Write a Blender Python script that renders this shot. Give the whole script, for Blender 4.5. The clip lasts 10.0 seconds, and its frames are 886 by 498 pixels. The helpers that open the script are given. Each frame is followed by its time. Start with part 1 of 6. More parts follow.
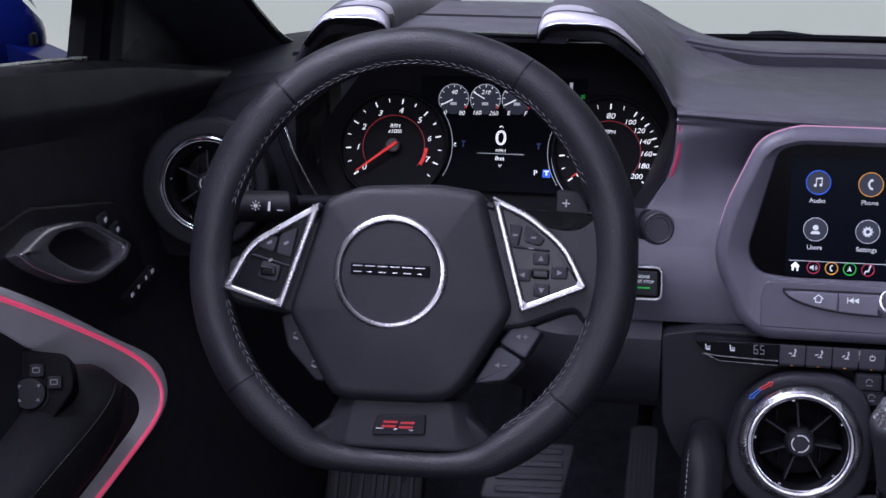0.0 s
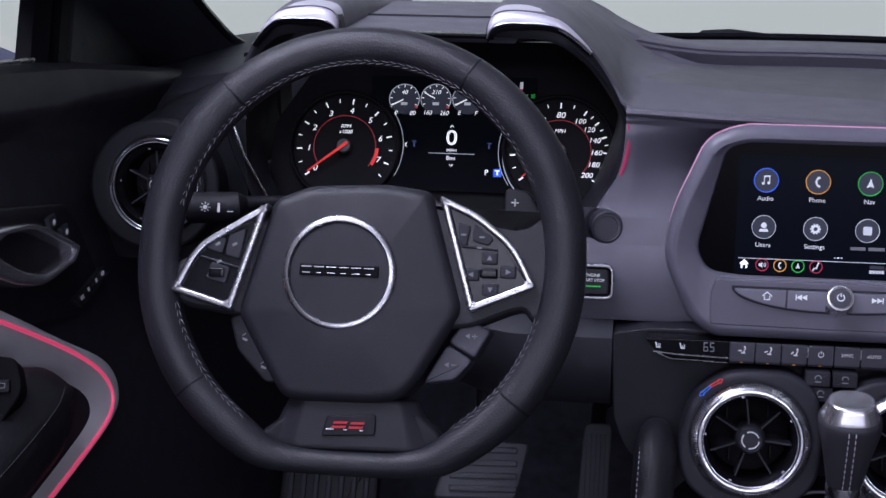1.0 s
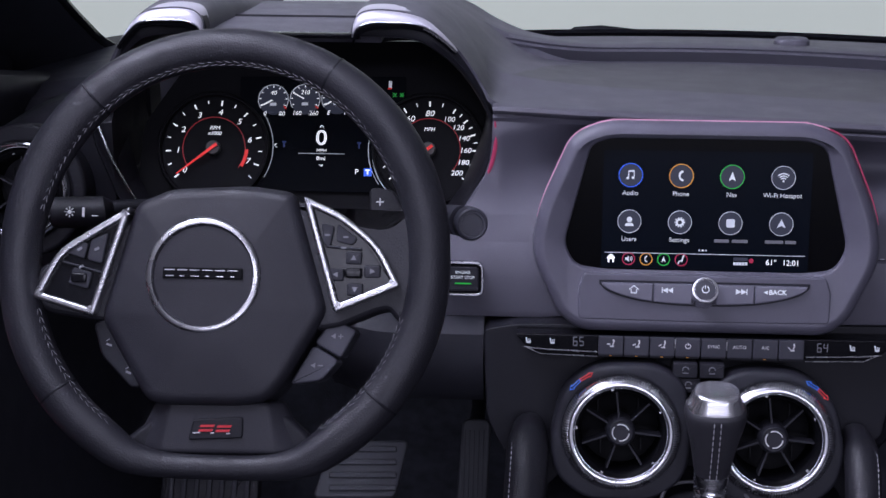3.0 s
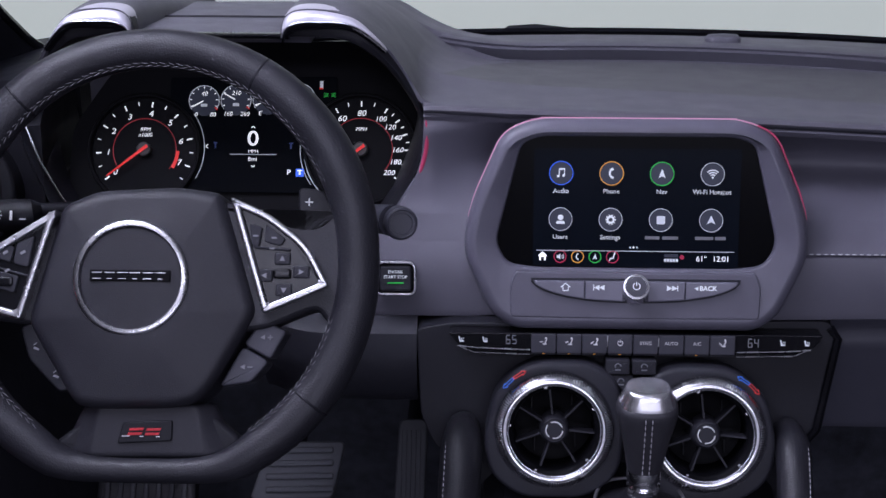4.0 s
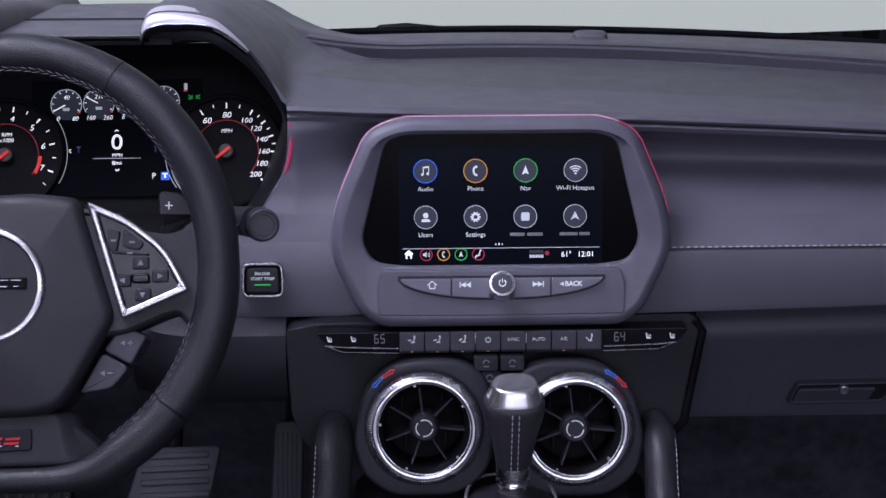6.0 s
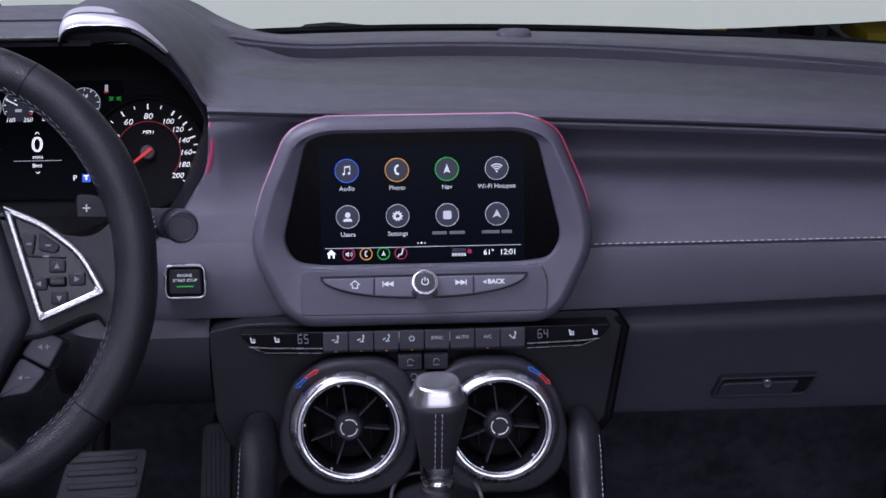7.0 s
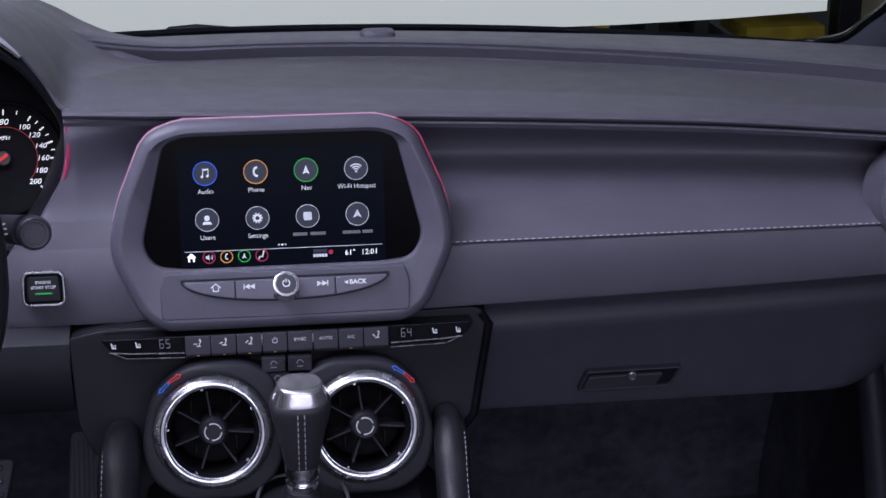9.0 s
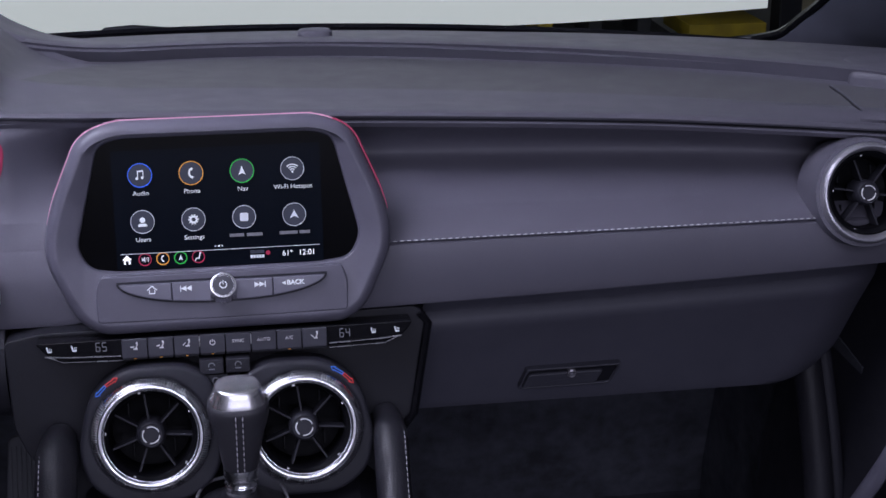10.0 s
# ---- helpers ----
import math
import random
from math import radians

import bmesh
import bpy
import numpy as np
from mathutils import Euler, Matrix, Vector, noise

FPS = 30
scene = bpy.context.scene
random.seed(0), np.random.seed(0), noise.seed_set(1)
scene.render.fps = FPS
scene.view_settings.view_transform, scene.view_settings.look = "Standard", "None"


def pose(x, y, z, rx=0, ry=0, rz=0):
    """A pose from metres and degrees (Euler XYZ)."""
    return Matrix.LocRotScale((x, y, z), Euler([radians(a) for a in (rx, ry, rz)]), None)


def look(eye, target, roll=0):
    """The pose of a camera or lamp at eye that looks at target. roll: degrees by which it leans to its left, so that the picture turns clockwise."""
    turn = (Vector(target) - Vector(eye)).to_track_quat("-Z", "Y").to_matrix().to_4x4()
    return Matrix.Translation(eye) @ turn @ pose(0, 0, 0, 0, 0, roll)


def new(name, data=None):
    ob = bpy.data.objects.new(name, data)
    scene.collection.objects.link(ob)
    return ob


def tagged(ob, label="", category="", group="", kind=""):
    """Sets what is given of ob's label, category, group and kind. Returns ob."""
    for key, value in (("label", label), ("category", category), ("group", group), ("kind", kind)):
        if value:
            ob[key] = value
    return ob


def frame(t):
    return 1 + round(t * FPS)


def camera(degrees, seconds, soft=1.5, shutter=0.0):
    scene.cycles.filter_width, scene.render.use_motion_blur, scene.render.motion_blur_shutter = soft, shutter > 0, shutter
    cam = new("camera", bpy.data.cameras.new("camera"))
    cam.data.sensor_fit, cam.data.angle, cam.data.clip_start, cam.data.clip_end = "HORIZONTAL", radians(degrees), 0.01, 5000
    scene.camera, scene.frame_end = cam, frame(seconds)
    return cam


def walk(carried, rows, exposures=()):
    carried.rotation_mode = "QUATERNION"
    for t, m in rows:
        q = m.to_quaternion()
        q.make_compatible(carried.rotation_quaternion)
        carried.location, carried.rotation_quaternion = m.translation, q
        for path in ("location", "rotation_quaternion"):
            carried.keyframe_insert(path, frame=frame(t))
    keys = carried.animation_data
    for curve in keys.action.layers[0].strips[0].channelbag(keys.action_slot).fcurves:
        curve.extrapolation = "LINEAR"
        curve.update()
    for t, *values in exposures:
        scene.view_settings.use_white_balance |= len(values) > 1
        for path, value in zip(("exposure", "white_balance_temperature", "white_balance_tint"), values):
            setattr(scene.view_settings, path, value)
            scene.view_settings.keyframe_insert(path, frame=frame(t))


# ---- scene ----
cam = camera(31.05, 10.0)
PATH = [
    (0, -0.1765, -1.3266, 1.1648, 71.07, 0.13, 8.99),
    (0.5, -0.1712, -1.3260, 1.1649, 71.07, 0.10, 8.36),
    (1, -0.1649, -1.3255, 1.1651, 71.06, 0.10, 7.63),
    (1.5, -0.1580, -1.3249, 1.1654, 71.04, 0.10, 6.87),
    (2, -0.1501, -1.3246, 1.1661, 71.00, 0.11, 5.99),
    (2.5, -0.1418, -1.3244, 1.1668, 70.98, 0.10, 5.01),
    (4, -0.1162, -1.3221, 1.1657, 70.98, 0.09, 2.20),
    (4.5, -0.1082, -1.3218, 1.1650, 70.98, 0.12, 1.28),
    (5, -0.1001, -1.3213, 1.1648, 70.99, 0.12, 0.39),
    (5.5, -0.0921, -1.3210, 1.1650, 70.98, 0.12, -0.48),
    (7, -0.0606, -1.3229, 1.1668, 70.86, 0.15, -3.43),
    (7.5, -0.0505, -1.3239, 1.1674, 70.84, 0.14, -4.37),
    (8, -0.0416, -1.3253, 1.1678, 70.83, 0.13, -5.31),
    (8.5, -0.0337, -1.3265, 1.1677, 70.84, 0.10, -6.28),
    (9, -0.0276, -1.3273, 1.1674, 70.83, 0.12, -7.25),
    (9.5, -0.0224, -1.3273, 1.1672, 70.81, 0.12, -8.22),
    (10, -0.0176, -1.3273, 1.1669, 70.80, 0.09, -9.18),
]
walk(cam, [(t, pose(x, y, z, rx, ry, rz)) for t, x, y, z, rx, ry, rz in PATH])

# ---- light ----
world = bpy.data.worlds.new("studio")
scene.world = world
world.use_nodes = True
world.node_tree.nodes["Background"].inputs["Color"].default_value = (0.62, 0.64, 0.78, 1)
world.node_tree.nodes["Background"].inputs["Strength"].default_value = 0.11
scene.view_settings.exposure = 0.0


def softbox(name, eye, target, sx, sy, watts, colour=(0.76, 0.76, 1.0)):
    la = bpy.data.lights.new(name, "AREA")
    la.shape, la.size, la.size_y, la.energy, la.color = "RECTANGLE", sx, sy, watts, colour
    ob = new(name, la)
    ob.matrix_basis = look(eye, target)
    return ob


# Two unseen softboxes overhead, inferred from bright upward faces and chrome.
softbox("unseen_softbox", (-1.0, -0.4, 2.2), (-0.2, 0.0, 0.75), 1.1, 0.8, 24)
softbox("unseen_softbox", (-0.7, -1.1, 2.7), (-0.1, 0.0, 0.6), 1.5, 1.1, 11)
# Added: a wash on the back wall, two strips brightening chrome and faces.
softbox("unseen_softbox", (0.1, -3.3, 1.0), (0.1, -5.0, 1.5), 2.6, 1.0, 44)
softbox("unseen_softbox", (-0.1, -2.8, 2.25), (0.0, 0.0, 0.7), 2.0, 0.3, 13)
softbox("unseen_softbox", (0.25, -3.0, 1.02), (0.1, 0.0, 0.55), 2.4, 0.2, 13)

# ---- materials ----
def mat(name, col, rough=0.5, metal=0.0, var=0.12, scale=40.0, bump=0.0, bscale=900.0, coat=0.0, emit=0.0, spec=0.5, big=3.0):
    """A surface with two scales of colour and gloss variation and a fine relief."""
    m = bpy.data.materials.new(name)
    m.use_nodes = True
    nt = m.node_tree
    b = nt.nodes["Principled BSDF"]
    b.inputs["Metallic"].default_value = metal
    b.inputs["Roughness"].default_value = rough
    b.inputs["Coat Weight"].default_value = coat
    b.inputs["Specular IOR Level"].default_value = spec
    tc = nt.nodes.new("ShaderNodeTexCoord")

    def noisy(sc, detail=3.0):
        n = nt.nodes.new("ShaderNodeTexNoise")
        n.inputs["Scale"].default_value, n.inputs["Detail"].default_value = sc, detail
        nt.links.new(tc.outputs["Object"], n.inputs["Vector"])
        return n

    if var > 0:
        n1, n2 = noisy(scale), noisy(big, 2.0)
        mix = nt.nodes.new("ShaderNodeMath")
        mix.operation = "ADD"
        nt.links.new(n1.outputs["Fac"], mix.inputs[0])
        nt.links.new(n2.outputs["Fac"], mix.inputs[1])
        ramp = nt.nodes.new("ShaderNodeMapRange")
        ramp.inputs["From Min"].default_value, ramp.inputs["From Max"].default_value = 0.6, 1.4
        ramp.inputs["To Min"].default_value, ramp.inputs["To Max"].default_value = 1 - var, 1 + var
        nt.links.new(mix.outputs[0], ramp.inputs["Value"])
        vm = nt.nodes.new("ShaderNodeVectorMath")
        vm.operation = "SCALE"
        vm.inputs[0].default_value = col[:3]
        nt.links.new(ramp.outputs[0], vm.inputs["Scale"])
        nt.links.new(vm.outputs[0], b.inputs["Base Color"])
        rr = nt.nodes.new("ShaderNodeMapRange")
        rr.inputs["From Min"].default_value, rr.inputs["From Max"].default_value = 0.3, 0.7
        rr.inputs["To Min"].default_value, rr.inputs["To Max"].default_value = rough * 0.9, min(1, rough * 1.12)
        nt.links.new(n1.outputs["Fac"], rr.inputs["Value"])
        nt.links.new(rr.outputs[0], b.inputs["Roughness"])
    else:
        b.inputs["Base Color"].default_value = (*col[:3], 1)
    if bump > 0:
        nb = noisy(bscale, 2.0)
        bp = nt.nodes.new("ShaderNodeBump")
        bp.inputs["Strength"].default_value, bp.inputs["Distance"].default_value = bump, 0.0006
        nt.links.new(nb.outputs["Fac"], bp.inputs["Height"])
        nt.links.new(bp.outputs[0], b.inputs["Normal"])
    if emit > 0:
        b.inputs["Emission Color"].default_value = (*col[:3], 1)
        b.inputs["Emission Strength"].default_value = emit
    return m


M_PAD = mat("soft_dash_grey", (0.085, 0.082, 0.102), 0.55, var=0.05, bump=0.25, bscale=1400)
M_FACE = mat("dash_face_grey", (0.108, 0.104, 0.13), 0.5, var=0.05, bump=0.25, bscale=1400)
M_BEZEL = mat("satin_grey_plastic", (0.108, 0.104, 0.134), 0.42, bump=0.15, bscale=1600)
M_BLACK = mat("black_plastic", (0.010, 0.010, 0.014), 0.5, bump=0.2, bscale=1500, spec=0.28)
M_DOOR = mat("black_door_vinyl", (0.017, 0.017, 0.023), 0.5, bump=0.3, bscale=1300, spec=0.34)
M_DEEP = mat("deep_black_plastic", (0.005, 0.005, 0.0065), 0.5, var=0.08, spec=0.08)
M_GREYCAP = mat("grey_cap_plastic", (0.06, 0.06, 0.058), 0.5, var=0.05)
M_DARK = mat("dark_plastic", (0.024, 0.024, 0.032), 0.55, bump=0.25, bscale=1500, spec=0.35)
M_GLOSS = mat("gloss_black", (0.006, 0.006, 0.008), 0.16, var=0.05, spec=0.25)
M_LEATHER = mat("black_leather", (0.0185, 0.0182, 0.0235), 0.45, bump=0.55, bscale=700, var=0.15, spec=0.42)
M_HUB = mat("wheel_hub_plastic", (0.019, 0.0185, 0.0245), 0.48, bump=0.35, bscale=1200, spec=0.38)
M_CHROME = mat("satin_chrome", (0.63, 0.625, 0.64), 0.27, 1.0, var=0.04)
M_BRIGHT = mat("bright_chrome", (0.86, 0.86, 0.88), 0.17, 1.0, var=0.04)
M_SILVER = mat("silver_paint", (0.55, 0.53, 0.57), 0.27, 0.85, var=0.05)
M_SATIN = mat("satin_ring_metal", (0.46, 0.45, 0.49), 0.34, 0.75, var=0.05)
M_TRIM = mat("satin_silver_trim", (0.82, 0.8, 0.83), 0.36, 0.2, var=0.06)
M_CAPMETAL = mat("brushed_cap_metal", (0.88, 0.87, 0.89), 0.24, 0.92, var=0)
M_BROW = mat("satin_brow_metal", (0.58, 0.56, 0.62), 0.42, 0.45, var=0.05)
M_KNOB = mat("gear_knob_leather", (0.036, 0.035, 0.043), 0.5, bump=0.4, bscale=800, var=0.1)
M_KEY = mat("satin_key_plastic", (0.15, 0.147, 0.185), 0.36, var=0.06)
M_CAP = mat("lit_caption", (0.6, 0.63, 0.68), 0.5, var=0, emit=0.45)
M_TOP = mat("grained_dash_top", (0.077, 0.077, 0.083), 0.62, var=0.06, bump=0.5, bscale=1100)
M_LCDGLASS = mat("black_screen_glass", (0.0018, 0.0018, 0.0024), 0.2, var=0, spec=0.03)
M_BEIGE = mat("beige_board", (0.3, 0.27, 0.17), 0.8, var=0.15)
M_THREAD = mat("grey_thread", (0.2, 0.195, 0.21), 0.8, var=0.15)
M_PALETHREAD = mat("pale_thread", (0.5, 0.49, 0.52), 0.8, var=0.1)
M_CARPET = mat("black_carpet", (0.062, 0.066, 0.084), 0.95, bump=1.0, bscale=500, var=0.55, scale=60, big=14)
M_WHITE = mat("white_print", (0.75, 0.75, 0.75), 0.6, var=0)
M_GREYPRINT = mat("grey_print", (0.22, 0.22, 0.24), 0.6, var=0)
M_RED = mat("red_enamel", (0.5, 0.02, 0.03), 0.3, var=0.05)
M_REDL = mat("red_ambient_strip", (0.85, 0.085, 0.2), 0.4, var=0, emit=0.5)
M_PINKL = mat("dim_ambient_strip", (0.62, 0.3, 0.42), 0.4, var=0, emit=0.06)
M_CRIMSON = mat("crimson_ambient_strip", (0.34, 0.035, 0.09), 0.5, var=0, emit=0.22)
# Arrow prints, brightened by an added glow of their own.
M_BLUE = mat("glowing_blue_print", (0.03, 0.16, 0.7), 0.4, var=0, emit=0.25)
M_REDP = mat("glowing_red_print", (0.7, 0.03, 0.03), 0.4, var=0, emit=0.2)
M_LIT = mat("lit_white", (0.85, 0.87, 0.92), 0.5, var=0, emit=0.75)
M_LITDIM = mat("lit_grey", (0.55, 0.58, 0.65), 0.5, var=0, emit=0.35)
M_CRIM = mat("crimson_lit", (0.34, 0.01, 0.05), 0.5, var=0, emit=0.35)
M_KEYDARK = mat("dark_key_plastic", (0.05, 0.05, 0.064), 0.45, var=0.06, spec=0.4)
M_HANDLE = mat("door_handle_metal", (0.52, 0.51, 0.55), 0.24, 0.85, var=0.05)
M_LITRED = mat("lit_red", (0.6, 0.016, 0.012), 0.5, var=0, emit=0.5)
M_DIMRED = mat("dim_lit_red", (0.36, 0.012, 0.02), 0.5, var=0, emit=0.25)
M_LITGREEN = mat("lit_green", (0.015, 0.42, 0.05), 0.5, var=0, emit=0.3)
M_DIMBLUE = mat("dim_lit_blue", (0.012, 0.03, 0.13), 0.5, var=0, emit=0.3)
M_LITBLUE = mat("lit_blue", (0.02, 0.1, 0.65), 0.5, var=0, emit=0.6)
M_LITORANGE = mat("lit_orange", (0.7, 0.3, 0.04), 0.5, var=0, emit=0.28)
M_DISP = mat("driver_display_black", (0.0012, 0.0016, 0.003), 0.25, var=0, emit=0.3, spec=0.03)
M_SCREEN = mat("screen_navy", (0.0015, 0.0026, 0.0056), 0.22, var=0, emit=0.45, spec=0.03)
M_ICON = mat("icon_disc", (0.014, 0.018, 0.034), 0.4, var=0, emit=0.4)
M_CAR = mat("blue_car_paint", (0.004, 0.011, 0.12), 0.25, 0.1, coat=0.12, var=0.05)
# The cloth is given a glow of its own instead of being lit.
M_DROP = mat("glowing_white_backdrop", (0.76, 0.79, 0.78), 0.9, var=0.04, scale=1.5, big=0.6, emit=0.5)
M_YELLOW = mat("yellow_rack", (0.32, 0.23, 0.016), 0.6, var=0.5, scale=14)
M_GLOVE = mat("glove_box_plastic", (0.078, 0.077, 0.1), 0.5, bump=0.3, bscale=1500, spec=0.4)
M_STACK = mat("stack_panel_plastic", (0.014, 0.014, 0.019), 0.5, bump=0.25, bscale=1500, spec=0.3)
M_KNEE = mat("knee_panel_plastic", (0.021, 0.021, 0.028), 0.55, bump=0.3, bscale=1500, spec=0.35)
M_PEDAL = mat("pedal_rubber", (0.075, 0.077, 0.09), 0.6, bump=0.4, bscale=900)
M_ARM = mat("armrest_leather", (0.019, 0.0185, 0.023), 0.5, bump=0.5, bscale=700, spec=0.3)
M_GREY = mat("studio_grey", (0.16, 0.16, 0.17), 0.8)
M_STUDIO = mat("pale_bounce_paint", (0.5, 0.5, 0.53), 0.85, var=0.04, scale=2.0, big=0.5)


# ---- mesh helpers ----
def frame_m(c, tilt=0.0, yaw=0.0):
    """Local axes: x right, y up in the plane, z towards the viewer; the top leans away by tilt degrees."""
    a = radians(tilt)
    m = Matrix(((1, 0, 0, 0), (0, math.sin(a), -math.cos(a), 0), (0, math.cos(a), math.sin(a), 0), (0, 0, 0, 1)))
    return Matrix.Translation(c) @ Matrix.Rotation(radians(yaw), 4, "Z") @ m


def part(name, bm, material, parent=None, label="", m=None, crease=38):
    bmesh.ops.remove_doubles(bm, verts=bm.verts, dist=1e-6)
    bmesh.ops.recalc_face_normals(bm, faces=bm.faces)
    for f in bm.faces:
        f.smooth = True
    for e in bm.edges:
        e.smooth = len(e.link_faces) == 2 and e.calc_face_angle(0) < radians(crease)
    me = bpy.data.meshes.new(name)
    bm.to_mesh(me)
    bm.free()
    me.materials.append(material)
    ob = new(name, me)
    if len(me.polygons) > 4 and crease > 10:
        wn = ob.modifiers.new("even_normals", "WEIGHTED_NORMAL")
        wn.keep_sharp = True
    if parent:
        ob.parent = parent
    if m is not None:
        ob.matrix_basis = m
    return tagged(ob, label)


def thing(name, m, label, category, group="", kind=""):
    ob = new(name)
    ob.empty_display_size = 0.02
    ob.matrix_basis = m
    return tagged(ob, label, category, group, kind)


def rpoly(pts, r, seg=5):
    """A polygon with rounded corners: r is one radius or one for each corner."""
    out, n = [], len(pts)
    for i, p in enumerate(pts):
        p, a, b = Vector(p), Vector(pts[i - 1]), Vector(pts[(i + 1) % n])
        ri = r[i] if hasattr(r, "__len__") else r
        da, db = (a - p), (b - p)
        la, lb = da.length, db.length
        d = min(ri, la * 0.45, lb * 0.45)
        p0, p1 = p + da / la * d, p + db / lb * d
        for k in range(seg + 1):
            t = k / seg
            out.append(((1 - t) ** 2 * p0 + 2 * t * (1 - t) * p + t * t * p1)[:])
    return out


def mirror(half, c=0.0):
    """Right half (from top centre down to bottom centre) made whole."""
    return list(half) + [(2 * c - x, y) for x, y in reversed(half)]


def circle(r, n=48, c=(0, 0), a0=0.0):
    return [(c[0] + r * math.cos(a0 + 2 * math.pi * k / n), c[1] + r * math.sin(a0 + 2 * math.pi * k / n)) for k in range(n)]


def grow(pts, d):
    """The outline moved outwards by d."""
    n = len(pts)
    area = sum(pts[i - 1][0] * pts[i][1] - pts[i][0] * pts[i - 1][1] for i in range(n))
    s = 1 if area > 0 else -1
    out = []
    for i in range(n):
        a, p, b = Vector(pts[i - 1]), Vector(pts[i]), Vector(pts[(i + 1) % n])
        e1, e2 = (p - a), (b - p)
        n1 = Vector((e1.y, -e1.x)).normalized() if e1.length > 1e-9 else Vector((0, 0))
        n2 = Vector((e2.y, -e2.x)).normalized() if e2.length > 1e-9 else Vector((0, 0))
        v = n1 + n2
        v = v.normalized() / max(0.5, math.cos(n1.angle(n2, 0) / 2)) if v.length > 1e-6 else n1
        out.append((p.x + s * d * v.x, p.y + s * d * v.y))
    return out


def skin(bm, rings, closed=True, cap0=True, cap1=True):
    vs = [[bm.verts.new(p) for p in ring] for ring in rings]
    n = len(vs[0])
    for a, b in zip(vs, vs[1:]):
        for i in range(n if closed else n - 1):
            j = (i + 1) % n
            bm.faces.new((a[i], a[j], b[j], b[i]))
    if cap0:
        bm.faces.new(vs[0])
    if cap1:
        bm.faces.new(list(reversed(vs[-1])))
    return vs


def prism(bm, pts, w0, w1, b=0.0, seg=3, dome=0.0):
    """A slab with rounded front edges; dome lifts the middle."""
    rings = [[(x, y, w0) for x, y in pts]]
    if b > 0:
        for k in range(seg + 1):
            t = k / seg * math.pi / 2
            rings.append([(x, y, w1 - b + b * math.sin(t)) for x, y in grow(pts, -b * (1 - math.cos(t)))])
    else:
        rings.append([(x, y, w1) for x, y in pts])
    if dome:
        last = rings[-1]
        cx, cy = sum(p[0] for p in last) / len(last), sum(p[1] for p in last) / len(last)
        for s in (0.75, 0.5, 0.25):
            rings.append([(cx + (p[0] - cx) * s, cy + (p[1] - cy) * s, w1 + dome * (1 - s * s)) for p in last])
    skin(bm, rings)
    return bm


def ring_slab(bm, outer, inner, w0, w1, b=0.002, w_in=None, seg=3):
    """A frame between two outlines with as many points; rounded on the outside and the inside."""
    w_in = w1 if w_in is None else w_in
    rings = [[(x, y, w0) for x, y in outer]]
    for k in range(seg + 1):
        t = k / seg * math.pi / 2
        rings.append([(x, y, w1 - b + b * math.sin(t)) for x, y in grow(outer, -b * (1 - math.cos(t)))])
    for k in range(seg + 1):
        t = math.pi / 2 * (1 - k / seg)
        rings.append([(x, y, w_in - b + b * math.sin(t)) for x, y in grow(inner, b * (1 - math.cos(t)))])
    rings.append([(x, y, w0) for x, y in inner])
    rings.append(rings[0])
    skin(bm, rings, cap0=False, cap1=False)
    return bm


def lathe(bm, prof, n=48, c=(0, 0)):
    """Turns (radius, height) pairs round the local z axis."""
    rings = [[(c[0] + r * math.cos(2 * math.pi * k / n), c[1] + r * math.sin(2 * math.pi * k / n), w) for k in range(n)] for r, w in prof]
    skin(bm, rings, cap0=False, cap1=False)
    return bm


def tube(bm, path, rad, n=10, closed=False, squash=1.0, up=(0, 0, 1)):
    """Sweeps a round section along a path; rad is one radius or one a point."""
    P = [Vector(p) for p in path]
    rings = []
    for i, p in enumerate(P):
        a = P[i - 1] if (i or closed) else p
        b = P[(i + 1) % len(P)] if (i < len(P) - 1 or closed) else p
        d = (b - a).normalized()
        s = d.cross(Vector(up))
        s = s.normalized() if s.length > 1e-4 else d.orthogonal().normalized()
        u = s.cross(d)
        r = rad[i] if hasattr(rad, "__len__") else rad
        rings.append([p + r * (math.cos(2 * math.pi * k / n) * s + squash * math.sin(2 * math.pi * k / n) * u) for k in range(n)])
    if closed:
        rings.append(rings[0])
    skin(bm, rings, cap0=not closed, cap1=not closed)
    return bm


def box(bm, c, s, b=0.0, seg=2):
    hx, hy = s[0] / 2, s[1] / 2
    pts = rpoly([(c[0] - hx, c[1] - hy), (c[0] + hx, c[1] - hy), (c[0] + hx, c[1] + hy), (c[0] - hx, c[1] + hy)], max(b, 1e-4), 3)
    return prism(bm, pts, c[2] - s[2] / 2, c[2] + s[2] / 2, b, seg)


def poly_slab(bm, pts, w, t=0.0006):
    return prism(bm, pts, w - 0.0004, w + t)


def lettering(name, text, size, at, material, parent, label="", align="CENTER", shear=0.0, bold=0.0, wide=1.0):
    cu = bpy.data.curves.new(name, "FONT")
    cu.body, cu.size, cu.align_x, cu.align_y, cu.shear, cu.extrude, cu.offset = text, size, align, "CENTER", shear, 0.0002, bold
    cu.resolution_u = 3
    tmp = new("tmp", cu)
    me = bpy.data.meshes.new_from_object(tmp.evaluated_get(bpy.context.evaluated_depsgraph_get()))
    bpy.data.objects.remove(tmp)
    bpy.data.curves.remove(cu)
    me.name = name
    me.materials.clear()
    me.materials.append(material)
    ob = new(name, me)
    ob.parent = parent
    ob.matrix_basis = Matrix.Translation(at) @ Matrix.Diagonal((wide, 1, 1, 1))
    return tagged(ob, label)


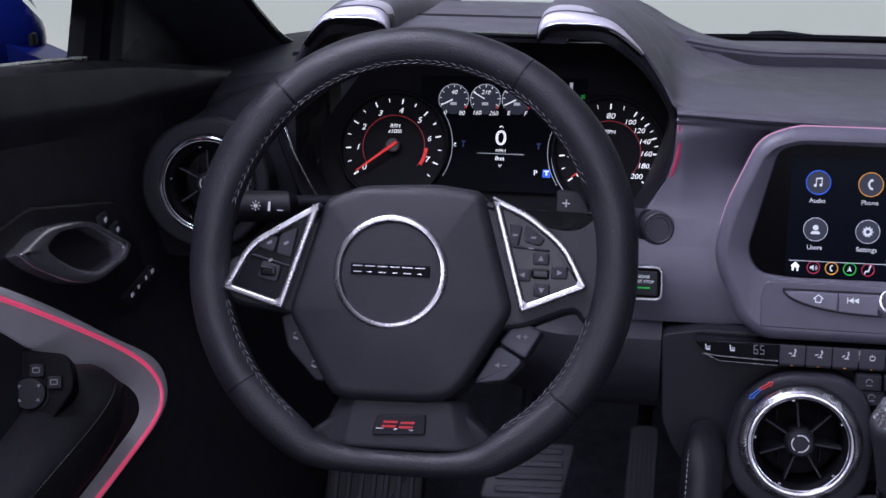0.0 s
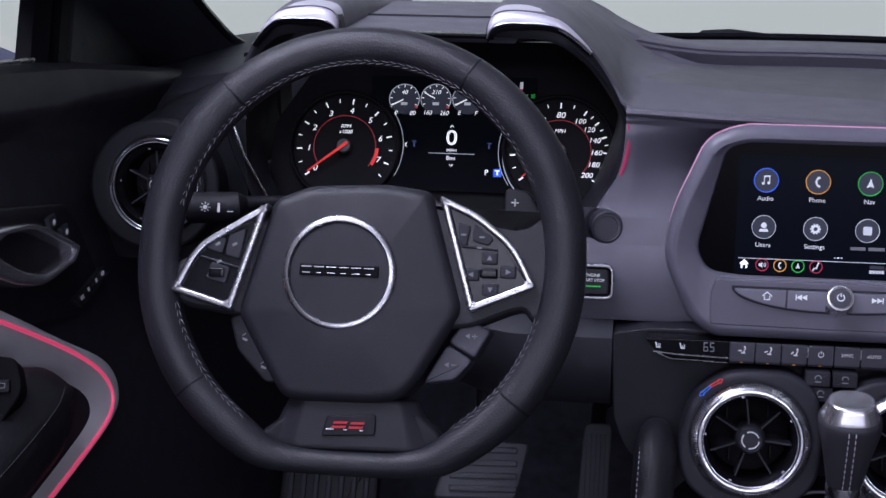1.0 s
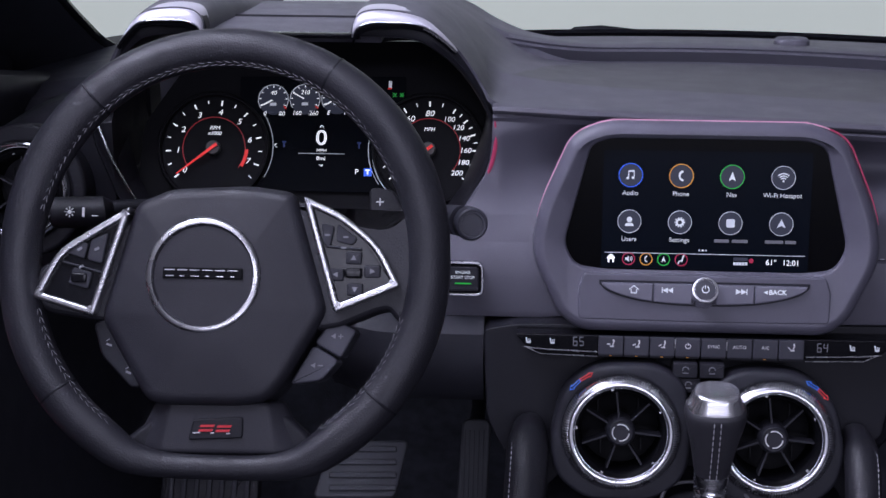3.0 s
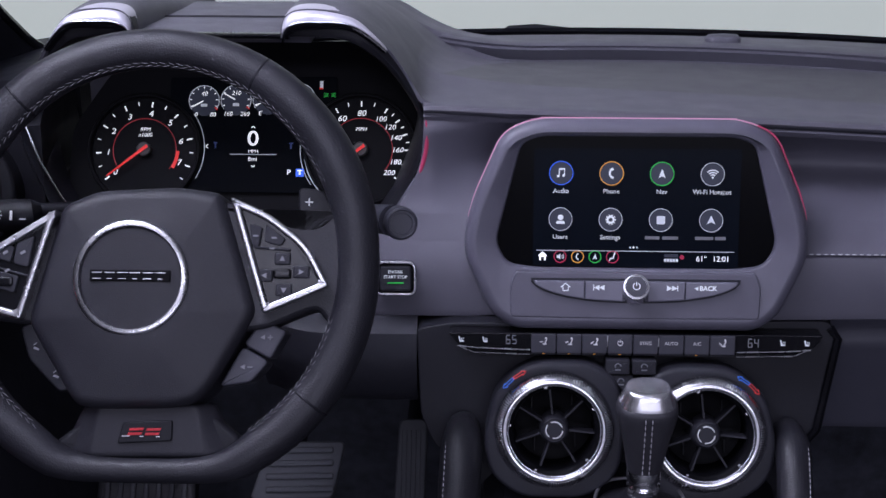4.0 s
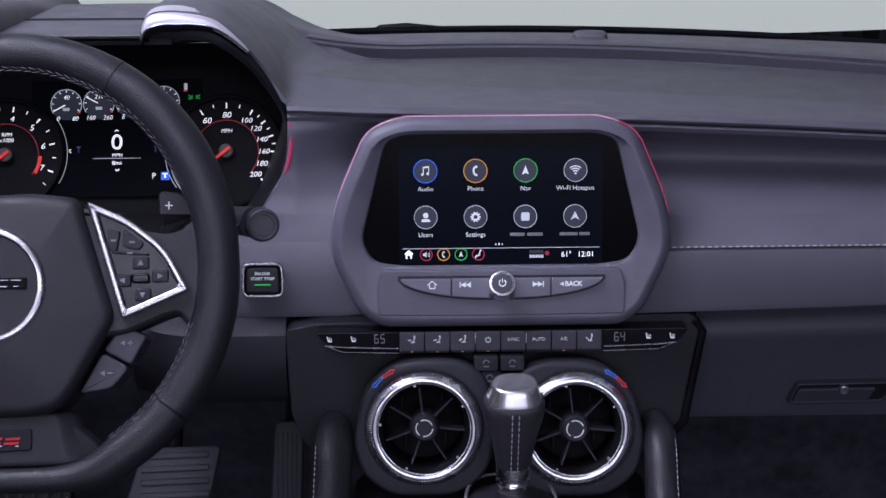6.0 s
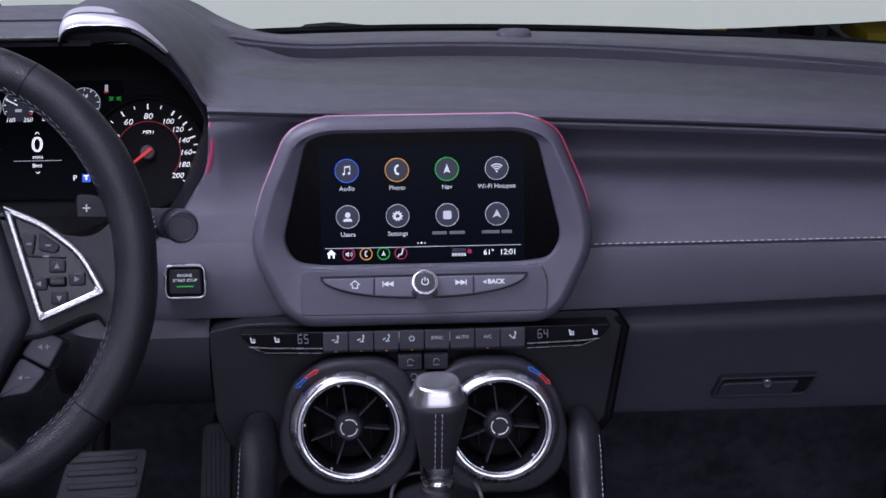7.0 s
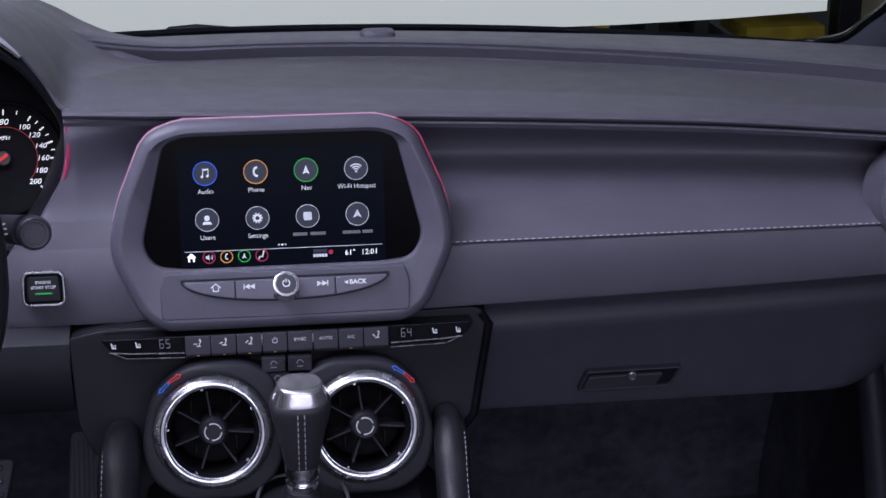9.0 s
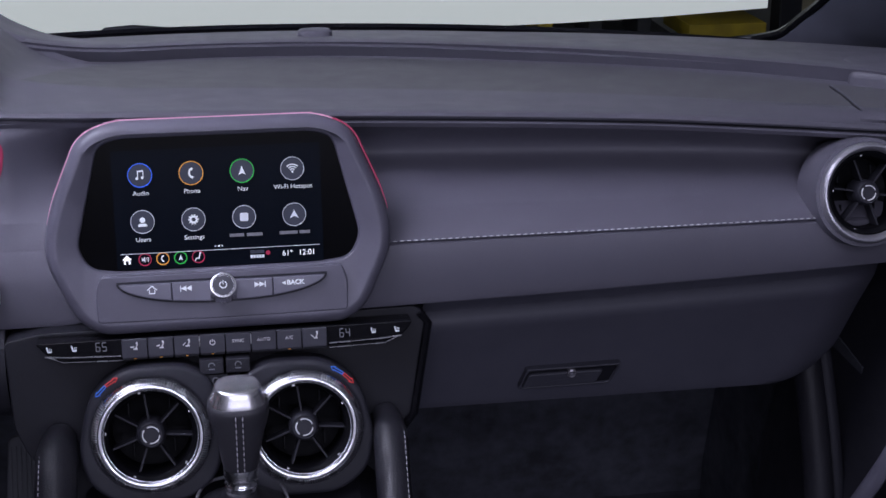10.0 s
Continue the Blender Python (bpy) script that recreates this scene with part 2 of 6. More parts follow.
def spline(pts, n):
    """A smooth line of n points through pts."""
    P = [Vector(p) for p in pts]
    out = []
    for k in range(n):
        t = k / (n - 1) * (len(P) - 1)
        i = min(int(t), len(P) - 2)
        f = t - i
        p0, p1, p2, p3 = P[max(i - 1, 0)], P[i], P[i + 1], P[min(i + 2, len(P) - 1)]
        out.append(0.5 * ((2 * p1) + (p2 - p0) * f + (2 * p0 - 5 * p1 + 4 * p2 - p3) * f * f + (3 * p1 - p0 - 3 * p2 + p3) * f ** 3))
    return out


def stitches(bm, path, length=0.0045, gap=0.003, r=0.0006, up=(0, 0, 1), slant=0.0):
    """Short threads along a path, as in a sewn seam."""
    P = [Vector(p) for p in path]
    d, nxt = 0.0, 0.0
    for a, b in zip(P, P[1:]):
        seg = (b - a).length
        if seg < 1e-9:
            continue
        t = (b - a) / seg
        side = t.cross(Vector(up)).normalized() * slant
        while nxt < d + seg:
            q = a + t * (nxt - d)
            tube(bm, [q - t * length / 2 - side, q, q + t * length / 2 + side], [r * 0.5, r, r * 0.5], 5)
            nxt += length + gap
        d += seg
    return bm

# ---- surroundings ----
bm = bmesh.new()
box(bm, (0, 0, -0.225), (16, 16, 0.05))
tagged(part("ground", bm, M_GREY), "grey painted studio floor under the car", "floor", kind="structure")
bm = bmesh.new()
prof = [(3.4, 0.2), (3.38, 0.6), (3.42, 1.2), (3.5, 3.2)]
rows = []
for k in range(25):
    x = -6 + k * (7.765 / 24)
    dz = -0.12 if x < 0.45 else 0.034 * (x - 0.6) + 0.004 * math.sin(4 * x)
    rows.append([(x, y + 0.02 * math.sin(3 * x), z + (0.0 if z > 0.5 else dz)) for y, z in prof])
for r in rows:
    r += [(p[0], p[1] + 0.01, p[2]) for p in reversed(r)]
skin(bm, rows)
tagged(part("backdrop", bm, M_DROP), "white cloth studio backdrop hung behind the windscreen, with added glow", "backdrop", kind="structure")
# Side and back walls and ceiling are unseen, added to bounce light inside.
for nm, c, s in (("wall_left", (-5, 0, 1.6), (0.1, 10, 3.8)), ("wall_right", (5, 0, 1.6), (0.1, 10, 3.8)), ("wall_back", (0, -5, 1.6), (10, 0.1, 3.8)), ("wall_front", (0, 5, 1.6), (10, 0.1, 3.8)), ("ceiling", (0, 0, 3.5), (10, 10, 0.1))):
    bm = bmesh.new()
    box(bm, c, s)
    tagged(part(nm, bm, M_STUDIO if nm != "wall_front" else M_GREY), ("added unseen white studio " if nm != "wall_front" else "plain grey studio ") + ("ceiling" if nm == "ceiling" else "wall"), "ceiling" if nm == "ceiling" else "wall", kind="structure")
rack = thing("storage_rack", Matrix.Translation((1.55, 3.9, -0.2)), "yellow and dark steel storage rack standing behind the backdrop", "rack")
for k in range(3):
    bm = bmesh.new()
    box(bm, (0.22, 0, 0.295 + 0.19 * k), (0.27, 0.3, 0.05), 0.003)
    part("yellow_panel", bm, M_YELLOW, rack)
    bm = bmesh.new()
    box(bm, (-0.25, 0.02, 0.11 + 0.16 * k), (0.6, 0.3, 0.02), 0.004)
    part("shelf", bm, M_DARK, rack)
for k in range(7):
    bm = bmesh.new()
    box(bm, (-0.48 + 0.085 * k, 0, 0.16 + 0.16 * (k % 2)), (0.05, 0.2, 0.08), 0.008)
    part("carton", bm, M_YELLOW if k % 3 == 1 else M_DARK, rack)
bm = bmesh.new()
box(bm, (0.78, 0.1, 0.7), (0.5, 0.02, 1.4), 0.004)
part("board", bm, M_BEIGE, rack, "beige board")
for x in (-0.62, 0.44):
    bm = bmesh.new()
    box(bm, (x, -0.1, 1.0), (0.08, 0.09, 2.0), 0.008)
    part("post", bm, M_BLACK, rack)

# ---- car shell ----
bm = bmesh.new()
box(bm, (0, -0.5, 0.05), (1.5, 2.8, 0.1))
tagged(part("floor", bm, M_CARPET), "black carpeted car floor", "floor", kind="structure")
bm = bmesh.new()
rows = [[(x, 0.62, 0.08), (x, 0.56, 0.3), (x, 0.58, 0.62), (x, 0.62, 0.72), (x, 0.7, 0.72), (x, 0.7, 0.08)] for x in (-0.75, -0.3, 0.3, 0.75)]
skin(bm, rows)
tagged(part("firewall", bm, M_CARPET), "black carpeted bulkhead of the footwell", "bulkhead", kind="structure")


def y_ws(x):
    return 0.43 - 0.43 * x * x


def lip_z(x):
    return 0.815 - 0.05 * x - 0.01 * x * abs(x) + max(0.0, 0.002 + 0.018 * min(x, 0.4))


def foot_z(x):
    return 0.643 + 0.012 * x + 0.024 * x * x - 0.006 * max(0.0, min(1.0, (-0.08 - x) / 0.06))


def dash_profile(x):
    """(y, z) round the dashboard's section, from the windscreen down to the knee line and back."""
    x = max(x, -0.18)
    zr = zw = -0.012 * x * x + 0.02 * max(0.0, x - 0.3)
    y2 = 0.318 - 0.62 * x * x
    ym, zm = 0.152 - 0.33 * x * x, 0.8145 - 0.055 * x + 0.035 * x * x + max(0.0, 0.001 + 0.016 * min(x, 0.4))
    zl, zb = lip_z(x), foot_z(x)
    yl = 0.056 - 0.12 * x * x
    rise = 0.017 * max(0.0, (-0.07 - x) / 0.105) ** 2
    f = max(0.0, min(1.0, (-0.06 - x) / 0.07))
    ease = f * f * (3 - 2 * f)
    g = min(1.0, max(0.0, (x + 0.1) / 0.1))
    h = min(1.0, max(0.0, (x + 0.19) / 0.11))
    d = 0.024 * ease
    tall = zl - 0.7165
    yd = 0.06 + 0.05 * h - 0.006 * f - 0.11 * x * x
    top = [(y_ws(x) + 0.04, 0.775 + zw), (y_ws(x) + 0.025, 0.80 + zw), (y_ws(x) - 0.01, 0.8165 + zw), (y2 + 0.03, 0.8245 + zr + 0.7 * rise), (y2 + 0.012, 0.8258 + zr + 0.7 * rise), (y2 + 0.005, 0.8242 + zr + 0.7 * rise), (y2 + 0.012, 0.8102 + zr + 0.7 * rise), (y2 + 0.001, 0.8085 + zr + 0.7 * rise)]
    brow = [(ym + 0.45 * (y2 - ym), zm + 0.4 * (0.812 + zr - zm) + 0.6 * rise), (ym + 0.008, zm + 0.0005 + rise * 0.42), (ym - 0.008, zm - 0.001 + rise * 0.34), (yl + 0.55 * (ym - 0.008 - yl), zl + 0.45 * (zm - zl) + rise * 0.08), (yl + 0.007, zl + 0.002), (yl + 0.002, zl + 0.0005), (yl, zl - 0.0025), (yl + 0.001, zl - 0.0045), (yl + 0.005 - 0.0015 * ease, zl - 0.0055), (yl + 0.012 - 0.0065 * ease, zl - 0.0065)]
    back = 0.28 * (yd - yl) * ease
    hollow = [(yl + 0.0035 + back, zl - 0.0078), (yl + 0.0022 + back, zl - 0.0095), (yl + 0.0045 + 0.8 * back, zl - 0.0135), (yl + 0.55 * (yd - yl), zl - 0.2 * tall), (yl + 0.87 * (yd - yl), zl - 0.35 * tall), (yd, zl - 0.5 * tall), (yd - 0.1 * (yd - 0.033), zl - 0.62 * tall), (0.033 + 0.5 * (yd - 0.033) + 0.005 * ease, zl - 0.77 * tall), (0.033 + ease * (0.0053 + 0.22 * (yd - 0.0383)), zl - 0.9 * tall)]
    hollow = hollow[:2] + [(p.x, p.y) for p in spline([(y, z, 0) for y, z in hollow[2:]], 25)]
    seam = [(0.014 + d, 0.7165), (0.003 + d, 0.7095), (0.0005 + d, 0.7075), (0.002 * g - 0.0005 * (1 - g) + d, 0.7062), (-0.0005 + d, 0.7045)]
    seam = [(y + (s - y) * ease, z) for (y, z), s in zip(seam, (0.0383, 0.0354, 0.0345, 0.034, 0.0333))]
    return top + brow + hollow + seam + [(-0.003 + d + 0.006 * ease, 0.693), (-0.003 + d, 0.675), (-0.0018 + d, zb + 0.008), (-0.0003 + d, zb + 0.002), (0.004 + d, zb), (0.012 + d, zb - 0.002), (0.03 + d, zb - 0.004), (0.07, zb - 0.006), (0.12, zb), (0.3, 0.7)]


def dash_z(x, y):
    """Height of the dashboard's top at a point."""
    P = dash_profile(x)[:13]
    for (ya, za), (yb, zb) in zip(P, P[1:]):
        if yb <= y <= ya:
            return zb + (za - zb) * (y - yb) / max(1e-6, ya - yb)
    return P[-1][1]


def left_end(y, z):
    if y > 0.16:
        return -0.19
    t = max(0.0, min(1.0, (0.79 - z) / 0.09))
    return -0.187 - 0.058 * t * t


dash = thing("dashboard", Matrix(), "soft grey-violet moulded car dashboard with a sewn seam", "dashboard")
XS = [-0.176 + 0.93 * (k / 83) ** 1.5 for k in range(84)]
rows = []
for k, x in enumerate(XS):
    s = (x - XS[0]) / (XS[-1] - XS[0])
    row = []
    for j, (y, z) in enumerate(dash_profile(-0.1)):
        xl = left_end(y, z)
        xa = xl + s * (XS[-1] - xl)
        row.append((xa, *dash_profile(xa)[j]))
    rows.append(row)
HEART = Vector((0, 0.2, 0.74))
for nm, a, b, mm, lab in (("rear_strip", 0, 7, M_PAD, "grey defroster strip"), ("top_pad", 7, 9, M_TOP, "grained grey top pad"), ("brow", 9, 17, M_PAD, "rolled grey brow"), ("face_pad", 17, 48, M_FACE, "hollowed grey face pad"), ("lower_band", 48, 59, M_FACE, "grey lower band under the seam")):
    bm = bmesh.new()
    cut = []
    for row in rows:
        out = [Vector(p) for p in row[a:b + 1]]
        inn = [p + (Vector((p.x, HEART.y, HEART.z)) - p).normalized() * 0.006 for p in reversed(out)]
        cut.append(out + inn)
    skin(bm, cut)
    part(nm, bm, mm, dash, lab)
bm = bmesh.new()
rows = [[(x, y_ws(x) + 0.04, 0.77), (x, y_ws(x) + 0.025, 0.80), (x, y_ws(x) - 0.01, 0.816), (x, 0.3, 0.8245), (x, 0.2, 0.826), (x, 0.19, 0.82), (x, 0.19, 0.78)] for x in (-0.52, -0.45, -0.4, -0.3, -0.25)]
skin(bm, rows)
part("driver_pad", bm, M_PAD, dash)
bm = bmesh.new()
path = [(0.147 + 0.41 * k / 60, -0.0005, 0.7085 + 0.0008 * k / 60) for k in range(61)]
stitches(bm, path, 0.0038, 0.0024, 0.0008)
part("seam_stitching", bm, M_PALETHREAD, dash, "pale grey seam thread")

# knee panel with the glove box
bm = bmesh.new()
rows = []
for k in range(41):
    t = k / 40
    row = []
    zb = 0
    for j in range(15):
        end = (0.655, 0.655, 0.655, 0.655, 0.652, 0.648, 0.645, 0.642, 0.636, 0.62, 0.603, 0.596, 0.594, 0.594, 0.655)[j]
        x = 0.186 + (end - 0.186) * t
        zb = foot_z(x)
        b = 0.03 * max(0.0, (t - 0.86) / 0.14) ** 2
        y, z = ((0.1, zb), (0.047, zb - 0.004), (0.049, zb - 0.012), (0.056, zb - 0.024), (0.0565, zb - 0.029), (0.052, zb - 0.035), (0.0495, zb - 0.042), (0.052, zb - 0.05), (0.062, zb - 0.075), (0.074, 0.535), (0.083, 0.51), (0.087, 0.5035), (0.1, 0.5), (0.3, 0.51), (0.3, zb))[j]
        row.append((x, y + (b if y < 0.2 else 0.0), z))
    rows.append(row)
skin(bm, rows)
glove = part("glove_box", bm, M_GLOVE, dash, "dark plastic glove box lid")
bm = bmesh.new()
rows = []
for k in range(24):
    x = -0.335 + 0.1435 * k / 23
    b = 0.03 * max(0.0, min(1.0, (-0.27 - x) / 0.06)) ** 2
    rows.append([(x, 0.12, 0.66), (x, 0.036 + b, 0.642), (x, 0.014 + b, 0.634), (x, 0.004 + b, 0.627), (x, -0.001 + b, 0.605), (x, 0.003 + b, 0.585), (x, 0.01 + b, 0.568), (x, 0.024 + b, 0.554), (x, 0.05 + b, 0.547), (x, 0.1 + b, 0.545), (x, 0.3, 0.545), (x, 0.3, 0.66)])
skin(bm, rows)
part("knee_panel", bm, M_KNEE, dash, "dark plastic knee panel under the wheel")

# windscreen with its black border, pillars
bm = bmesh.new()
rows = []
for k in range(41):
    x = -0.78 + 1.56 * k / 40
    y, z = y_ws(x), 0.82 - 0.03 * x * x
    d = Vector((0, -0.85, 0.55)).normalized()
    p = Vector((x, y + 0.045, z - 0.005))
    p = p - d * 0.03
    rows.append([p, p + d * 0.93, p + d * 0.93 + Vector((0, 0.004, 0.004)), p + Vector((0, 0.004, 0.004))])
skin(bm, rows)
glass_m = bpy.data.materials.new("windscreen_glass")
glass_m.use_nodes = True
_b = glass_m.node_tree.nodes["Principled BSDF"]
_b.inputs["Transmission Weight"].default_value, _b.inputs["Roughness"].default_value, _b.inputs["IOR"].default_value = 1.0, 0.0, 1.02
_b.inputs["Base Color"].default_value = (0.93, 0.97, 0.96, 1)
ws = tagged(part("windscreen", bm, glass_m), "clear raked windscreen with a black border", "windscreen", kind="structure")
ws.visible_shadow = False
bm = bmesh.new()
rows = []
for k in range(41):
    x = -0.6 + 1.2 * k / 40
    p = Vector((x, y_ws(x) + 0.04, 0.801 - 0.012 * x * x))
    rows.append([p, p + Vector((0, -0.004, 0.01)), p + Vector((0, 0.0, 0.0135)), p + Vector((0, 0.006, 0.004))])
skin(bm, rows)
tagged(part("windscreen_border", bm, M_GLOSS), "black border along the windscreen's foot", "trim", kind="structure")


def pillar(side, edge, name, material):
    bm = bmesh.new()
    P = spline(edge, 24)
    rows = []
    for i, p in enumerate(P):
        w = 0.1 + 0.05 * i / 23
        o = Vector((side, 0, 0))
        rows.append([p, p + Vector((0, 0.012, 0.006)), p + o * w * 0.5 + Vector((0, 0.02, 0.0)), p + o * w + Vector((0, 0.0, -0.01)), p + o * w + Vector((0, -0.05, -0.03)), p + o * w * 0.45 + Vector((0, -0.045, -0.028)), p + o * 0.014 + Vector((0, -0.016, -0.010))])
    skin(bm, rows)
    return tagged(part(name, bm, material), "padded windscreen pillar trim", "pillar", kind="structure")


EDGE_L = [(-0.56, 0.43, 0.775), (-0.622, 0.395, 0.795), (-0.646, 0.35, 0.835), (-0.655, 0.25, 0.905), (-0.66, 0.05, 1.04), (-0.665, -0.25, 1.22)]
EDGE_R = [(0.56, 0.42, 0.778), (0.615, 0.385, 0.79), (0.6345, 0.357, 0.8), (0.6425, 0.345, 0.8086), (0.6512, 0.325, 0.8261), (0.6608, 0.285, 0.8543), (0.672, 0.1, 0.975), (0.68, -0.2, 1.165)]
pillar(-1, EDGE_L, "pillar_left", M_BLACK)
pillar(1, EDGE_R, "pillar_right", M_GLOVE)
for edge, nm in ((EDGE_L, "pillar_seal_left"), (EDGE_R, "pillar_seal_right")):
    bm = bmesh.new()
    tube(bm, [p + Vector((0, 0.006, 0.004)) for p in spline(edge, 24)], 0.006, 8)
    tagged(part(nm, bm, M_GLOSS), "black rubber windscreen seal", "seal", kind="structure")

# ---- instrument binnacle ----
XC = -0.378
binn = thing("instrument_binnacle", Matrix.Translation((XC, 0.06, 0.8)), "double-cowled grey instrument hood with chrome brow tips", "instrument hood")


def hood_x(side, x):
    """The driver's-door half of the hood is a little narrower."""
    if side > 0:
        return x
    k = max(0.0, min(1.0, (x - 0.1) / 0.09))
    return -(x - 0.019 * k * k * (3 - 2 * k))


BROW = [(0.066, 0.084), (0.066, 0.092), (0.07, 0.103), (0.08, 0.1085), (0.10, 0.109), (0.125, 0.104), (0.142, 0.093), (0.165, 0.068), (0.185, 0.036), (0.197, 0.009), (0.197, -0.012), (0.19, -0.037), (0.178, -0.066)]
RIM = [(0.064, 0.0825), (0.07, 0.0845), (0.08, 0.085), (0.092, 0.085), (0.107, 0.0845), (0.121, 0.0825), (0.134, 0.0775), (0.157, 0.0605), (0.177, 0.0355), (0.19, 0.009), (0.1885, -0.014), (0.181, -0.036), (0.168, -0.066)]
REAR = [(0.045, 0.035), (0.048, 0.05), (0.055, 0.062), (0.07, 0.068), (0.10, 0.07), (0.13, 0.067), (0.155, 0.056), (0.183, 0.039), (0.204, 0.028), (0.226, 0.0205), (0.25, 0.0145), (0.262, 0.0), (0.26, -0.03)]


REAR_SIDE = REAR[:6] + [(0.15, 0.052), (0.168, 0.034), (0.178, 0.018), (0.184, 0.002), (0.186, -0.015), (0.184, -0.04), (0.178, -0.066)]


def flat_line(pts, n):
    return spline([(x, z, 0) for x, z in pts], n)


def sweep(shell, rings):
    """The soft hollow by which the cowl's flank runs out into the dashboard's top."""
    rows = []
    for k, ring in enumerate(rings):
        P = [Vector((x + XC, y + 0.06, z + 0.8)) for x, y, z in ring]
        y = P[0].y
        crest = max(range(len(P)), key=lambda i: P[i].z)
        line = []
        for p in P[crest:]:
            if p.z < dash_z(p.x, y):
                break
            line.append(p)
        x0 = line[-1].x
        foot = sum((b - a).length for a, b in zip(line, line[1:]))
        line += [Vector((x0 + 0.003 * i, y, dash_z(x0 + 0.003 * i, y))) for i in range(1, 50)]
        dist = [0.0]
        for a, b in zip(line, line[1:]):
            dist.append(dist[-1] + (b - a).length)

        def at(s):
            s = max(0.0, min(dist[-1] - 1e-6, s))
            i = max(j for j in range(len(dist) - 1) if dist[j] <= s)
            return line[i].lerp(line[i + 1], (s - dist[i]) / max(1e-9, dist[i + 1] - dist[i]))

        sig = 0.0075 + 0.019 * k / (len(rings) - 1)
        heart = Vector((XC + 0.12, y, 0.775))
        out = []
        for q in range(41):
            s = foot + (-2.6 + 5.2 * q / 40) * sig
            soft, total = Vector((0, 0, 0)), 0.0
            for w in range(-8, 9):
                e = math.exp(-(w / 3.6) ** 2 / 2)
                soft += at(s + w / 3.6 * sig) * e
                total += e
            p = soft / total
            edge = max(0.0, 1 - min(q, 40 - q) / 4)
            out.append(p + (heart - p).normalized() * (0.0018 * edge + 0.0002))
        inn = [p + (heart - p).normalized() * 0.004 for p in reversed(out)]
        rows.append([p - Vector((XC, 0.06, 0.8)) for p in out + inn])
    bm = bmesh.new()
    skin(bm, rows)
    part("flank", bm, M_PAD, shell, crease=60)


def cowl(side):
    """One brow: an arched shell that runs from its chrome tip back to the windscreen."""
    n = 72
    f, r = flat_line(BROW, n), flat_line(REAR if side > 0 else REAR_SIDE, n)
    rows = []
    for k in range(49):
        t = k / 48
        e = t * t * (3 - 2 * t)
        bulge = 0.006 * math.sin(math.pi * t)
        ring = []
        for i, (a, b) in enumerate(zip(f, r)):
            p = a.lerp(b, e)
            ring.append((hood_x(side, p.x), 0.33 * t + 0.006 * (1 - t) * max(0.0, min(1.0, (i / n - 0.4) / 0.4)), p.y + bulge * max(0.0, 1 - abs(2 * i / (0.75 * n) - 1))))
        mid = Vector((side * 0.1, 0, -0.01))
        ring += [tuple(Vector(p) + Vector((mid.x - p[0], 0, mid.z - p[2])).normalized() * 0.005 + Vector((0, 0.002, 0))) for p in reversed(ring)]
        rows.append(ring)
    bm = bmesh.new()
    vs = skin(bm, rows, cap0=False, cap1=False)
    for end in (vs[0], vs[-1]):
        for i in range(n - 1):
            bm.faces.new((end[i], end[i + 1], end[2 * n - 2 - i], end[2 * n - 1 - i]))
    shell = part("cowl", bm, M_PAD, binn)
    if side > 0:
        sweep(shell, [ring[:n] for ring in rows])
    bm, lip = bmesh.new(), bmesh.new()
    rows, under, edge = [], [], []
    m = 41
    for i, q in list(enumerate(f[:m]))[8:]:
        nrm = Vector((0, 0, -1)).lerp(Vector((-side * 0.6, 0, -0.8)), max(0.0, min(1.0, (i - 16) / 20)))
        p = Vector((hood_x(side, q.x), -0.0015, q.y))
        w = min(1.0, (m - 1 - i) / 16)
        h = 0.0105 * w + 0.0006
        rows.append([p + Vector((0, 0.004 + 0.032 * w * w, 0.0008 * w - 0.0014)), p + Vector((0, 0.003 + 0.02 * w, 0.002 * w - 0.001)), p + Vector((0, 0.002 + 0.01 * w, 0.0018 * w - 0.001)), p + Vector((0, 0.001 + 0.002 * w, 0.0006 * w - 0.0006)), p + nrm * h * 0.35 + Vector((0, -0.0025, 0)), p + nrm * h * 0.75 + Vector((0, -0.004, 0)), p + nrm * h + Vector((0, -0.0045, 0)), p + nrm * h + Vector((0, 0.01, 0))])
        edge.append(p + nrm * (h - 0.0004) + Vector((0, -0.0045, 0)))
        g = h + 0.004 + 0.0035 * w
        under.append([p + nrm * h + Vector((0, 0.009, 0)), p + nrm * (h - 0.0004) + Vector((0, -0.003, 0)), p + nrm * (0.5 * h + 0.5 * g) + Vector((0, -0.0035, 0)), p + nrm * g + Vector((0, -0.002, 0)), p + nrm * g + Vector((0, 0.01, 0))])
    skin(bm, rows)
    trim = part("brow_trim", bm, M_BROW, shell, "bright silver brow edge")
    skin(lip, under)
    part("brow_lip", lip, M_GLOSS, shell, "gloss black lip under the brow")
    bm = bmesh.new()
    tube(bm, edge, [0.0008 * min(1.0, (len(edge) - 1 - k) / 10) + 0.0001 for k in range(len(edge))], 6)
    part("bright_line", bm, M_BRIGHT, trim, "thin bright edge line")
    return shell


cowl(1), cowl(-1)


